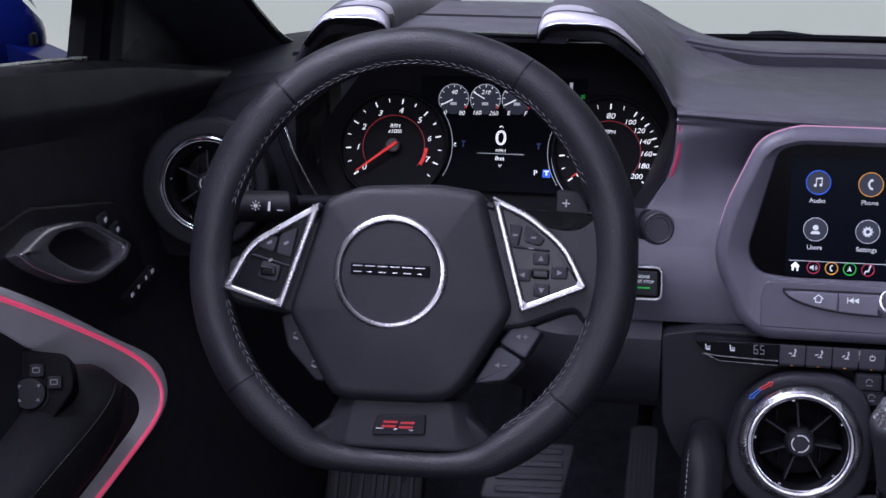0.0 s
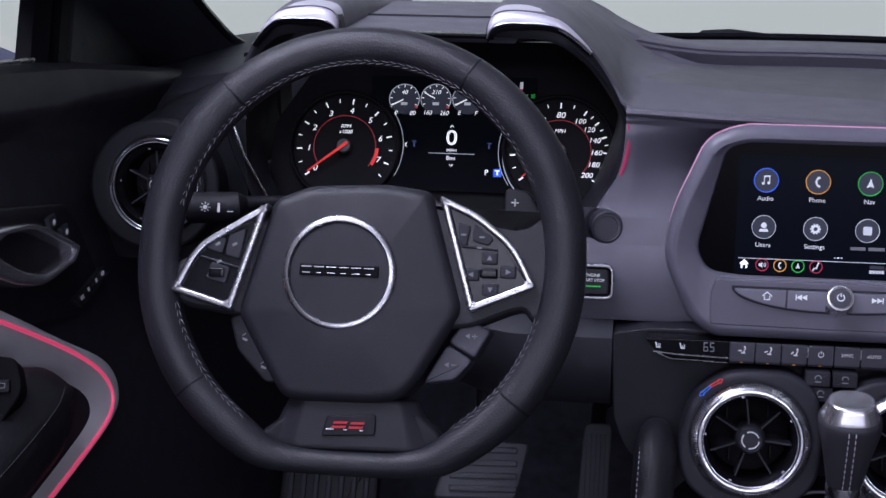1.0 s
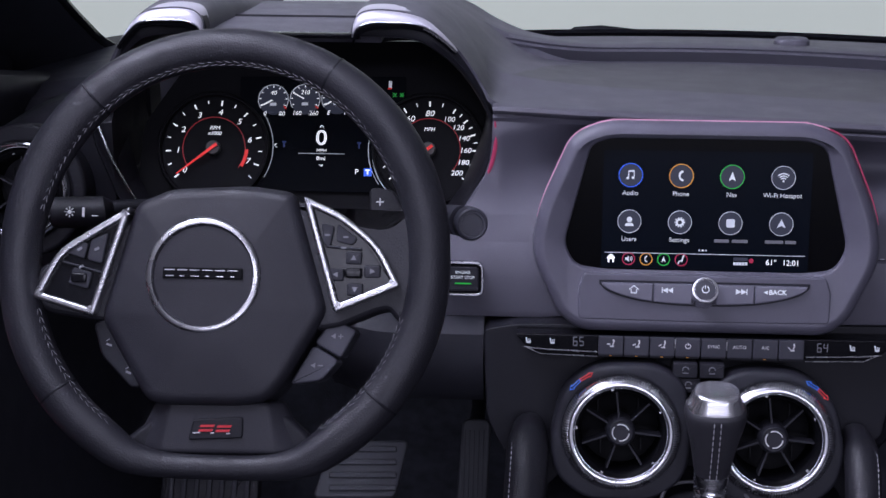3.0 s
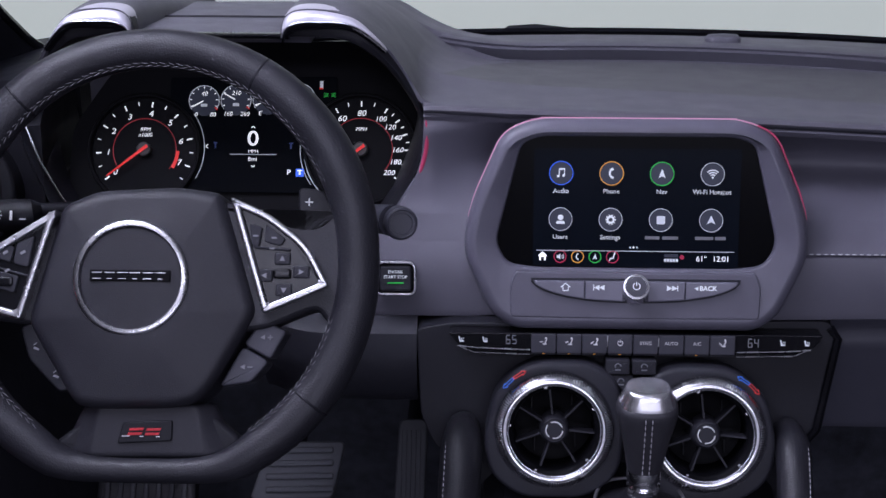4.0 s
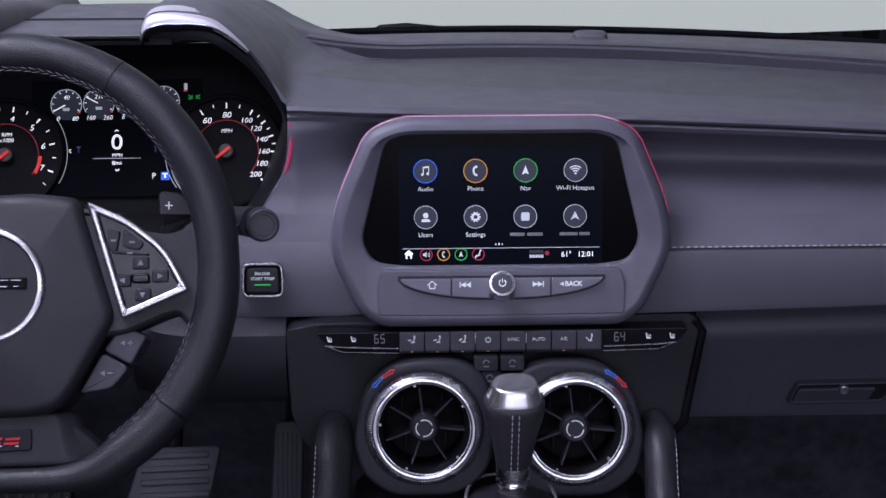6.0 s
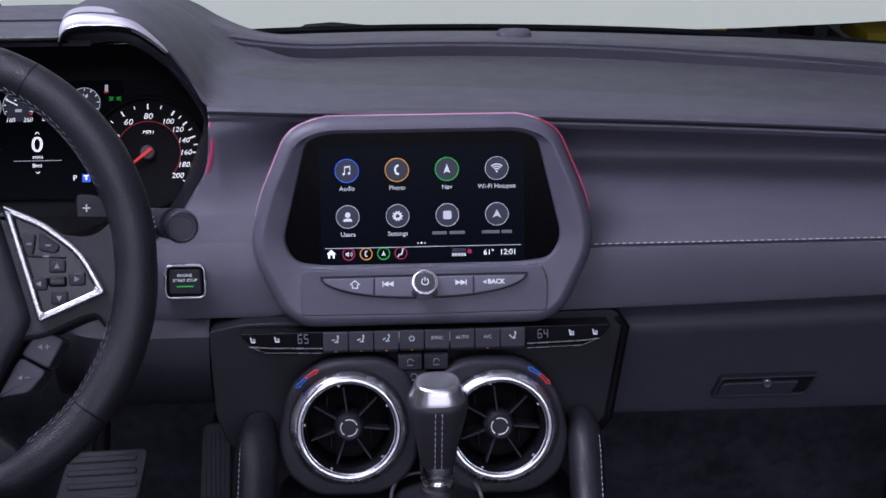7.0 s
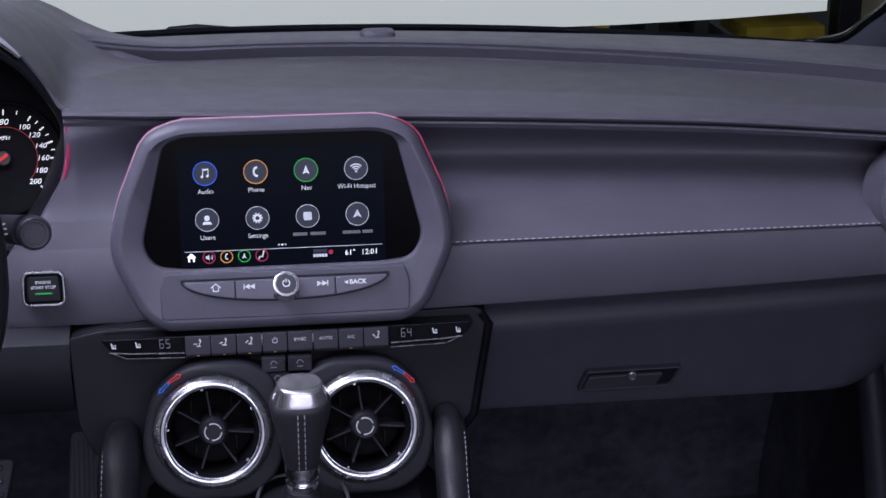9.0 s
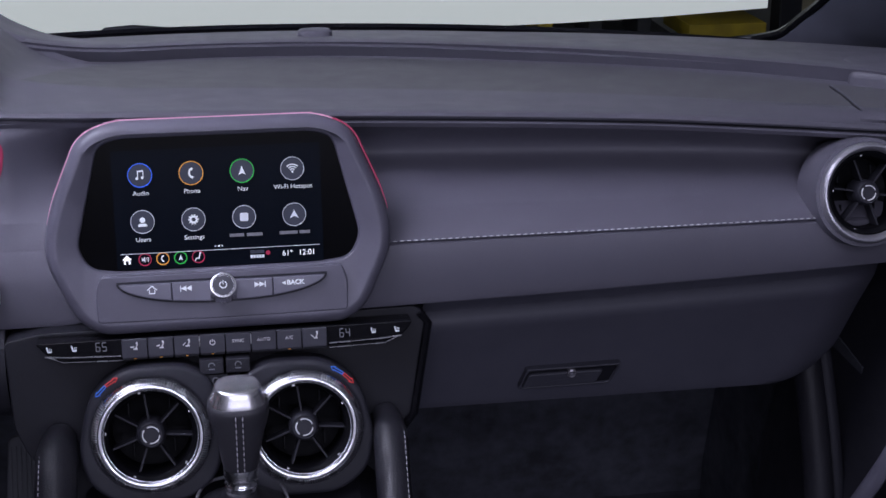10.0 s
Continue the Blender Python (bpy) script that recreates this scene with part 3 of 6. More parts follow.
def shroud():
    """Black funnel from the hood's rim to the dials, with the lip under the brows."""
    n = 44
    rim = [(hood_x(1, p.x), p.y) for p in flat_line(RIM, n)] + [(0.15, -0.09), (0.12, -0.105), (0.0, -0.11), (-0.11, -0.105), (-0.135, -0.09)] + [(hood_x(-1, p.x), p.y) for p in reversed(flat_line(RIM, n))]
    out = [(hood_x(1, p.x), p.y) for p in flat_line(BROW, n)] + [(0.16, -0.095), (0.125, -0.115), (0.0, -0.12), (-0.115, -0.115), (-0.145, -0.095)] + [(hood_x(-1, p.x), p.y) for p in reversed(flat_line(BROW, n))]
    cen = Vector((0.011, 0.0))

    def loop(pts, k, y, lean=0.0):
        return [(cen.x + (x - cen.x) * k, y + lean * z, cen.y + (z - cen.y) * k) for x, z in pts]

    rows = [loop(out, 0.99, 0.02), loop(out, 0.985, 0.0035)]
    rows.append([((a[0] + 2 * b[0]) / 3, -0.0005, (a[1] + 2 * b[1]) / 3) for a, b in zip(out, rim)])
    rows += [loop(rim, 1.0, 0.001), loop(rim, 0.985, 0.006), loop(rim, 0.965, 0.03, 0.2), loop(rim, 0.95, 0.07, 0.46), loop(rim, 0.99, 0.078, 0.46)]
    bm = bmesh.new()
    skin(bm, rows, cap0=False, cap1=False)
    part("shroud", bm, M_BLACK, binn, "black plastic inner shroud")
    bm = bmesh.new()
    skin(bm, [[(x, 0.0, 0.0855), (x, 0.003, 0.087), (x, 0.012, 0.0865), (x, 0.02, 0.08), (x, 0.008, 0.081), (x, 0.001, 0.0825)] for x in (-0.072, -0.03, 0.03, 0.072)])
    part("visor", bm, M_GLOSS, binn, "gloss black visor")
    bm = bmesh.new()
    skin(bm, [[(x, 0.01, 0.083), (x, 0.02, 0.0845), (x, 0.06, 0.0835), (x, 0.15, 0.078), (x, 0.24, 0.0715), (x, 0.262, 0.069), (x, 0.275, 0.058), (x, 0.28, 0.045), (x, 0.24, 0.06), (x, 0.06, 0.075), (x, 0.014, 0.077)] for x in (-0.09, -0.04, 0.04, 0.09)])
    part("bridge", bm, M_PAD, binn, "grey bridge between the brows")
    bm = bmesh.new()
    tube(bm, [(x, -0.0035, z) for x, z in ((-0.168, 0.003), (-0.158, -0.03), (-0.143, -0.06), (-0.128, -0.085))], 0.0015, 8)
    part("chrome_line", bm, M_BRIGHT, binn, "thin chrome line")
    bm = bmesh.new()
    tube(bm, [(p.x - 0.0045, -0.0045, p.y) for p in spline([(0.1975, 0.012, 0), (0.1985, -0.002, 0), (0.1975, -0.016, 0), (0.193, -0.034, 0), (0.184, -0.054, 0)], 14)], [0.0003, 0.001, 0.0014, 0.0018, 0.002, 0.0022, 0.0022, 0.0022, 0.0021, 0.002, 0.0017, 0.0013, 0.0008, 0.0002], 8, up=(0, 1, 0))
    part("ambient_strip", bm, M_CRIMSON, binn, "dim red ambient light strip")
    bm = bmesh.new()
    arc = spline([(-0.08, 0.0, -0.078), (-0.062, 0.0, -0.0715), (-0.03, -0.002, -0.069), (0.0, -0.003, -0.0695), (0.025, -0.003, -0.0745), (0.043, -0.002, -0.083), (0.054, 0.0, -0.094)], 30)
    skin(bm, [[p, p + Vector((0, -0.004, -0.002)), p + Vector((0, -0.01, -0.007)), p + Vector((0, -0.012, -0.014)), p + Vector((0, 0.0, -0.016))] for p in arc])
    part("lower_visor", bm, M_STACK, binn, "dark curved visor under the dials")


shroud()

# ---- instrument cluster ----
clus = thing("instrument_cluster", frame_m((-0.352, 0.117, 0.767), 25), "car instrument cluster with two dials and a lit display", "instrument cluster")
bm = bmesh.new()
prism(bm, rpoly([(-0.175, -0.06), (0.175, -0.06), (0.178, 0.02), (0.153, 0.068), (0.118, 0.105), (-0.11, 0.105), (-0.14, 0.068), (-0.172, 0.02)], 0.012), -0.02, -0.008)
part("backing", bm, M_DEEP, clus)
bm = bmesh.new()
prism(bm, rpoly([(-0.08, -0.041), (0.082, -0.041), (0.079, 0.07), (-0.079, 0.068)], 0.002), -0.009, -0.004)
disp = part("display", bm, M_DISP, clus, "dark lit driver display")


def dial(cx, cy, name, lo, hi, a_lo, a_hi, nums, step_minor, unit, needle, red_from=None, curve=None):
    g = part(name, lathe(bmesh.new(), [(0.0535, -0.008), (0.0535, 0.001), (0.0525, 0.003), (0.051, 0.003), (0.0498, 0.0015), (0.0498, -0.002), (0.0, -0.002)], 64), M_DEEP, clus, "round black dial with white figures", m=Matrix.Translation((cx, cy, 0)))
    ang = curve or (lambda v: radians(a_lo + (a_hi - a_lo) * (v - lo) / (hi - lo)))
    for v, txt in nums:
        a = ang(v)
        rr = 0.0348 if len(txt) < 2 else 0.0345
        lettering("figure", txt, 0.0078 if len(txt) < 3 else 0.0068, (rr * math.cos(a), rr * math.sin(a), -0.0015), M_LIT, g, shear=0.2, wide=1.1)
    v = lo
    while v <= hi + 1e-6:
        a = ang(v)
        big = any(abs(v - n) < 1e-6 for n, _ in nums)
        r0, w = (0.0412, 0.00062) if big else (0.0428, 0.0004)
        d, s = Vector((math.cos(a), math.sin(a))), Vector((-math.sin(a), math.cos(a)))
        bm = bmesh.new()
        poly_slab(bm, [tuple(d * r0 - s * w), tuple(d * 0.0462 - s * w), tuple(d * 0.0462 + s * w), tuple(d * r0 + s * w)], -0.0015)
        part("tick", bm, M_LIT, g)
        v += step_minor
    bm = bmesh.new()
    n = 48
    a0, a1 = radians(a_lo), radians(a_hi)
    arc = [(r * math.cos(a0 + (a1 - a0) * k / n), r * math.sin(a0 + (a1 - a0) * k / n)) for r, ks in ((0.0302, range(n + 1)), (0.0296, range(n, -1, -1))) for k in ks]
    poly_slab(bm, arc, -0.0015)
    part("red_arc", bm, M_DIMRED, g)
    if red_from is not None:
        bm = bmesh.new()
        b0, b1 = ang(red_from), ang(red_from + 0.9)
        arc = [(r * math.cos(b0 + (b1 - b0) * k / n), r * math.sin(b0 + (b1 - b0) * k / n)) for r, ks in ((0.033, range(n + 1)), (0.0300, range(n, -1, -1))) for k in ks]
        poly_slab(bm, arc, -0.0012)
        part("red_zone", bm, M_LITRED, g)
    for i, ln in enumerate(unit):
        lettering("unit", ln, 0.0052, (0.0, 0.0195 - 0.0052 * i, -0.0015), M_LIT, g, shear=0.2)
    bm = bmesh.new()
    a = ang(needle)
    d, s = Vector((math.cos(a), math.sin(a))), Vector((-math.sin(a), math.cos(a)))
    prism(bm, [tuple(d * -0.005 - s * 0.0015), tuple(d * 0.0425 - s * 0.0005), tuple(d * 0.0425 + s * 0.0005), tuple(d * -0.005 + s * 0.0015)], 0.0055, 0.0068)
    part("needle", bm, M_LITRED, g, "lit red needle")
    part("needle_cap", lathe(bmesh.new(), [(0.0068, -0.002), (0.0068, 0.004), (0.0058, 0.005), (0.0, 0.0052)], 24), M_GREYCAP, g, "dark grey needle cap")
    return g


dial(-0.1015, -0.002, "tachometer", 0, 7.5, 218, -37, [(k, str(k)) for k in range(8)], 0.5, ("RPM", "x1000"), 0, 6.45)
dial(0.1026, 0.0, "speedometer", 0, 200, 218, -39, [(0, "0"), (20, "20"), (40, "40"), (60, "60"), (80, "80"), (100, "100"), (120, "120"), (140, "140"), (160, "160"), (180, "180"), (200, "200")], 10, ("MPH",), 0, curve=lambda v: radians(58 + (100 - v) * (1.6 if v < 100 else 0.97)))

def arrow(bm, c, size, ang, w):
    pts = [(-0.5, -0.4), (0.5, -0.4), (0.0, 0.55)]
    ca, sa = math.cos(radians(ang)), math.sin(radians(ang))
    return poly_slab(bm, [(c[0] + size * (x * ca - y * sa), c[1] + size * (x * sa + y * ca)) for x, y in pts], w)


def bar(bm, c, w, h, z, ang=0.0):
    ca, sa = math.cos(radians(ang)), math.sin(radians(ang))
    return poly_slab(bm, [(c[0] + x * ca - y * sa, c[1] + x * sa + y * ca) for x, y in ((-w / 2, -h / 2), (w / 2, -h / 2), (w / 2, h / 2), (-w / 2, h / 2))], z)


def band(bm, c, r0, r1, z, a0=0.0, a1=360.0, n=36):
    full = abs(a1 - a0) > 359
    if full:
        o, i = circle(r1, n, c), circle(r0, n, c)
        skin(bm, [[(x, y, z - 0.0004) for x, y in o], [(x, y, z + 0.0006) for x, y in o], [(x, y, z + 0.0006) for x, y in i], [(x, y, z - 0.0004) for x, y in i], [(x, y, z - 0.0004) for x, y in o]], cap0=False, cap1=False)
        return bm
    pts = [(c[0] + r * math.cos(radians(a0 + (a1 - a0) * k / n)), c[1] + r * math.sin(radians(a0 + (a1 - a0) * k / n))) for r, ks in ((r1, range(n + 1)), (r0, range(n, -1, -1))) for k in ks]
    return poly_slab(bm, pts, z)


# driver display content
DZ = -0.0036
lettering("figure", "0", 0.0205, (0.0005, 0.0096, DZ), M_LIT, disp, bold=0.0001, wide=1.12)
lettering("unit", "MPH", 0.0042, (0.001, -0.0021, DZ), M_LIT, disp, wide=1.15)
lettering("odometer", "8mi", 0.0054, (0.0005, -0.0095, DZ), M_LIT, disp, wide=1.1)
lettering("gear_letter", "P", 0.0074, (0.035, -0.022, DZ), M_LIT, disp)
part("rule", bar(bmesh.new(), (0.001, -0.005), 0.044, 0.0004, DZ), M_LITDIM, disp)


def chevron(c, size, ang):
    bm = bmesh.new()
    d, s = Vector((math.cos(radians(ang)), math.sin(radians(ang)))), Vector((-math.sin(radians(ang)), math.cos(radians(ang))))
    for k in (-1, 1):
        p = Vector(c) + s * (k * size * 0.45)
        bar(bm, tuple(p), size * 1.15, 0.0006, DZ, ang - k * 38)
    return bm


for c, a in (((0.0005, 0.021), 90), ((0.001, -0.0161), 270), ((-0.043, 0.0023), 180)):
    part("chevron", chevron(c, 0.0022, a), M_LIT, disp)
for x in (-0.035, 0.0365):
    part("mark", bar(bmesh.new(), (x, 0.0032), 0.0013, 0.0052, DZ), M_DIMBLUE, disp)
    part("mark", bar(bmesh.new(), (x, 0.0058), 0.0035, 0.0012, DZ), M_DIMBLUE, disp)
for s in (-1, 1):
    bm = bmesh.new()
    band(bm, (s * 0.1018, 0.0), 0.0562, 0.0567, DZ - 0.0002, (-30 if s < 0 else 150), (36 if s < 0 else 216), 24)
    part("dial_border", bm, M_LITDIM, disp, "thin curved white line")
part("tow_mark", bar(bmesh.new(), (0.0455, -0.022), 0.0075, 0.0075, DZ), M_LITBLUE, disp, "blue lit square")
lettering("mark_letter", "T", 0.0058, (0.0455, -0.022, DZ + 0.0009), M_LIT, disp, bold=0.0003, wide=1.2)
part("warning_mark", bar(bmesh.new(), (0.0643, 0.0622), 0.003, 0.0065, DZ), M_LITDIM, disp)
part("warning_mark", bar(bmesh.new(), (0.064, 0.0585), 0.0035, 0.0014, DZ), M_LITRED, disp)
bm = bmesh.new()
for s in (-1, 1):
    band(bm, (0.0722 + s * 0.0014, 0.0523), 0.0009, 0.0017, DZ, 90 + (0 if s < 0 else -180), 270 + (0 if s < 0 else -180), 10)
    for k in (-1, 0, 1):
        bar(bm, (0.0722 + s * 0.0042, 0.0523 + 0.0015 * k), 0.0026, 0.0006, DZ, 20 * k * s)
part("lamp_symbol", bm, M_LITGREEN, disp, "green lit lamp symbol")
for k, (lo, mid, hi) in enumerate((("0", "40", "80"), ("160", "210", "260"), ("E", "", "F"), ("8", "14", "18"))):
    cx, cy = -0.0468 + 0.0303 * k, 0.046 + 0.0008 * k
    g = part("small_gauge", lathe(bmesh.new(), [(0.0145, DZ - 0.001), (0.0145, DZ + 0.0003), (0.0, DZ + 0.0003)], 36, (cx, cy)), M_ICON, disp, "small round lit gauge")
    bm = bmesh.new()
    band(bm, (cx, cy), 0.0140, 0.0146, DZ + 0.0004, -35, 215)
    part("rim", bm, M_LITDIM, g)
    for j in range(9):
        a = radians(205 - 230 * j / 8)
        part("tick", bar(bmesh.new(), (cx + 0.0125 * math.cos(a), cy + 0.0125 * math.sin(a)), 0.002, 0.0006, DZ + 0.0005, math.degrees(a)), M_LIT, g)
    a = radians((208, 152, 208, 120)[k])
    part("pointer", bar(bmesh.new(), (cx + 0.007 * math.cos(a), cy + 0.007 * math.sin(a)), 0.012, 0.001, DZ + 0.0006, math.degrees(a)), M_LIT, g)
    part("symbol", bar(bmesh.new(), (cx, cy - 0.0045), 0.006, 0.0028, DZ + 0.0005), M_LITDIM, g)
    if mid:
        lettering("figure", mid, 0.0058, (cx, cy + 0.0065, DZ + 0.0008), M_LIT, g, shear=0.2)
    lettering("figure", lo, 0.0058, (cx - 0.0075, cy - 0.0135, DZ + 0.0008), M_LIT, g, shear=0.2)
    lettering("figure", hi, 0.0058, (cx + 0.0085, cy - 0.0135, DZ + 0.0008), M_LIT, g, shear=0.2)
    part("red_mark", bar(bmesh.new(), (cx + 0.0115, cy - 0.0075), 0.003, 0.0012, DZ + 0.0005, -40), M_LITRED, g)
for s in (-1, 1):
    part("dial_edge", band(bmesh.new(), (s * 0.1032, -0.002), 0.0535, 0.0542, DZ, (-42 if s < 0 else 138), (42 if s < 0 else 222)), M_LITDIM, disp)

# ---- steering wheel ----
wheel = thing("steering_wheel", frame_m((-0.384, -0.175, 0.752), 24.5), "black leather flat-bottomed steering wheel with grey stitching", "steering wheel")


def rim_rad(a):
    """Half the rim's thickness: thicker grips, a thin foot."""
    grip = max(math.exp(-((a - 150) / 28) ** 2), math.exp(-((a - 30) / 28) ** 2), 0.6 * math.exp(-((a - 205) / 30) ** 2), 0.6 * math.exp(-((a - 335) / 30) ** 2))
    return 0.0156 + 0.0016 * grip - 0.0062 * math.exp(-((a - 270) / 24) ** 4)


def rim_line(n, dr=0.0):
    """The rim's middle line: round, with a flat foot."""
    out = []
    for k in range(n):
        a = 2 * math.pi * k / n
        r = 0.1755 + 0.0125 * max(0, -math.sin(a)) - rim_rad(360 * k / n) + dr
        x, y = r * math.cos(a), r * math.sin(a) + 0.011
        lim = -0.1645 + rim_rad(360 * k / n) - dr
        e = 0.006
        if y < lim + e:
            y = lim + e * math.exp((y - lim) / e - 1)
        out.append((x - 0.001, y, 0.004))
    return out


N = 120
rad = []
for k in range(N):
    rad.append(rim_rad(360 * k / N))
bm = bmesh.new()
tube(bm, rim_line(N), rad, 18, closed=True, squash=0.95)
rim = part("rim", bm, M_LEATHER, wheel, "black leather rim")
for a in (60.5, 133, 222, 318):
    i = round(a / 360 * N)
    P = rim_line(N)
    d = (Vector(P[(i + 1) % N]) - Vector(P[i - 1])).normalized()
    bm = bmesh.new()
    rows = []
    u = Vector((0, 0, 1))
    s = d.cross(u)
    for o, rr in ((-0.0011, 0.0), (0.0, 0.00045), (0.0011, 0.0)):
        rows.append([Vector(P[i]) + d * o + (rad[i] + rr) * (math.cos(2 * math.pi * k / 24) * s + 0.95 * math.sin(2 * math.pi * k / 24) * u) for k in range(24)])
    skin(bm, rows)
    part("seam", bm, M_BLACK, rim)


def sew(a0, a1, dr=-0.0145, w=0.0095):
    n = 90
    base = rim_line(360, dr)
    pts = [Vector(base[int(a0 + (a1 - a0) * k / n) % 360]) + Vector((0, 0, w)) for k in range(n + 1)]
    for off in (0.0011, -0.0011):
        bm = bmesh.new()
        q = [p + (p - Vector((0, 0.011, p.z))).normalized() * off for p in pts]
        stitches(bm, q, 0.0052, 0.0016, 0.00034, slant=0.0006 if off > 0 else -0.0006)
        part("stitching", bm, M_THREAD, rim, "grey cross stitching")


sew(168, 22), sew(200, 238), sew(340, 300)

HX = -0.012
bm = bmesh.new()
hub = rpoly([(HX - 0.058, 0.0465), (HX - 0.03, 0.0585), (HX + 0.03, 0.062), (HX + 0.066, 0.0575), (HX + 0.094, -0.034), (HX + 0.062, -0.0905), (HX + 0.05, -0.1035), (HX + 0.03, -0.1075), (HX - 0.03, -0.1085), (HX - 0.042, -0.1055), (HX - 0.0475, -0.099), (HX - 0.0815, -0.043)], 0.008, 4)
prism(bm, hub, -0.04, 0.0145, 0.01, 5, dome=0.0065)
hubp = part("airbag_cover", bm, M_HUB, wheel, "dark grey moulded airbag cover", crease=60)
bm = bmesh.new()
lathe(bm, [(0.0444, 0.012), (0.0444, 0.0195), (0.0438, 0.0207), (0.042, 0.0216), (0.0396, 0.0218), (0.0388, 0.0209), (0.0383, 0.014), (0.0442, 0.012)], 72, (HX - 0.0012, -0.0092))
part("ring", bm, M_CHROME, hubp, "satin chrome ring")
bm = bmesh.new()
lathe(bm, [(0.0386, 0.012), (0.0386, 0.0188), (0.0372, 0.0196), (0.0, 0.0205)], 64, (HX - 0.0012, -0.0092))
part("disc", bm, M_HUB, hubp)
bm = bmesh.new()
box(bm, (HX - 0.0012, -0.0078, 0.0208), (0.0615, 0.0085, 0.002), 0.0008)
badge = part("badge", bm, M_DEEP, hubp, "dark badge with chrome shapes")
for k in range(6):
    cx = HX - 0.002 - 0.0243 + 0.0097 * k
    for dy, w in ((0.0022, 0.0076), (-0.0024, 0.0062 if k % 2 == 0 else 0.0036)):
        part("mark", bar(bmesh.new(), (cx, -0.0078 + dy), w, 0.0007, 0.0219), M_CHROME, badge, "thin chrome bar")

# spokes: leather arms under the switch panels
for s in (-1, 1):
    bm = bmesh.new()
    arm = [(s * 0.05, 0.052), (s * 0.09, 0.044), (s * 0.1054, 0.0373), (s * 0.122, 0.0354), (s * 0.1305, 0.039), (s * 0.137, 0.05), (s * 0.15, 0.05), (s * 0.152, -0.03), (s * 0.136, -0.042), (s * 0.1285, -0.031), (s * 0.119, -0.0335), (s * 0.09, -0.046), (s * 0.06, -0.05)]
    if s < 0:
        arm = [(-0.05, 0.044), (-0.089, 0.028), (-0.125, 0.004), (-0.146, -0.004), (-0.152, -0.03), (-0.136, -0.04), (-0.12, -0.042), (-0.09, -0.046), (-0.06, -0.05)]
    prism(bm, rpoly(arm, 0.006, 3), -0.022, 0.0065, 0.006, 4)
    part("spoke", bm, M_LEATHER, wheel, "leather covered spoke", crease=20)


def switch_panel(pts, rs):
    """A chrome-framed switch panel on a spoke."""
    out = rpoly(pts, rs, 5)
    inn = grow(out, -0.0058)
    bm = bmesh.new()
    ring_slab(bm, out, inn, -0.004, 0.0175, 0.0021, seg=4)
    fr = part("switch_panel", bm, M_CHROME, wheel, "satin chrome framed switch panel")
    bm = bmesh.new()
    prism(bm, grow(inn, 0.0006), -0.004, 0.0125)
    part("plate", bm, M_GLOSS, fr, "dark switch plate")
    return fr


pl = switch_panel([(-0.1465, -0.0285), (-0.097, -0.0425), (-0.0715, 0.044), (-0.089, 0.0335), (-0.1285, 0.0085)], [0.004, 0.004, 0.005, 0.01, 0.014])
pr = switch_panel([(0.0603, 0.0545), (0.0876, -0.0355), (0.1382, -0.0138), (0.1208, 0.0188), (0.0913, 0.0412)], [0.005, 0.004, 0.004, 0.014, 0.01])
W0 = 0.0125


def button(parent, pts, h, material=M_DARK, r=0.0025, name="button", b=0.001):
    bm = bmesh.new()
    prism(bm, rpoly(pts, r, 4), W0 - 0.002, W0 + h, b)
    return part(name, bm, material, parent)


for pts in ([(-0.121, 0.006), (-0.107, 0.0015), (-0.104, 0.014), (-0.111, 0.0155)], [(-0.105, 0.001), (-0.093, -0.002), (-0.089, 0.0225), (-0.1025, 0.0165)], [(-0.126, -0.0015), (-0.093, -0.0095), (-0.0925, -0.0075), (-0.124, 0.0005)], [(-0.119, -0.0175), (-0.103, -0.0215), (-0.1, -0.0085), (-0.1155, -0.0045)]):
    bb = button(pl, pts, 0.0028)
    cx, cy = sum(p[0] for p in pts) / 4, sum(p[1] for p in pts) / 4
    part("mark", bar(bmesh.new(), (cx, cy), 0.004, 0.002, W0 + 0.0029, 30), M_GREYPRINT, bb)
part("rocker", box(bmesh.new(), (-0.1105, -0.0128, W0 + 0.002), (0.0125, 0.0075, 0.006), 0.002), M_GLOSS, pl, "glossy rocker switch")
for pts in ([(0.076, 0.0335), (0.086, 0.031), (0.0835, 0.0155), (0.078, 0.0165)], [(0.0885, 0.033), (0.104, 0.022), (0.1, 0.0165), (0.0875, 0.0195)], [(0.0795, 0.0145), (0.1075, 0.0125), (0.1075, 0.0145), (0.0795, 0.0165)]):
    bb = button(pr, pts, 0.0028)
    cx, cy = sum(p[0] for p in pts) / 4, sum(p[1] for p in pts) / 4
    part("mark", bar(bmesh.new(), (cx, cy), 0.004, 0.0014, W0 + 0.0029), M_GREYPRINT, bb)
for dx, dy, ang in ((0, 0.0115, 0), (0.0145, 0.0015, -90), (0.0015, -0.0125, 180), (-0.0135, -0.0015, 90)):
    c = (0.1015 + dx, -0.0045 + dy)
    bb = part("button", box(bmesh.new(), (c[0], c[1], W0), (0.0125, 0.0095, 0.005), 0.0018), M_DARK, pr)
    bm = bmesh.new()
    arrow(bm, c, 0.0042, ang, W0 + 0.0026)
    part("mark", bm, M_GREYPRINT, bb)
part("rocker", box(bmesh.new(), (0.1015, -0.0045, W0 + 0.002), (0.0135, 0.0075, 0.0065), 0.0022), M_GLOSS, pr, "glossy centre button")

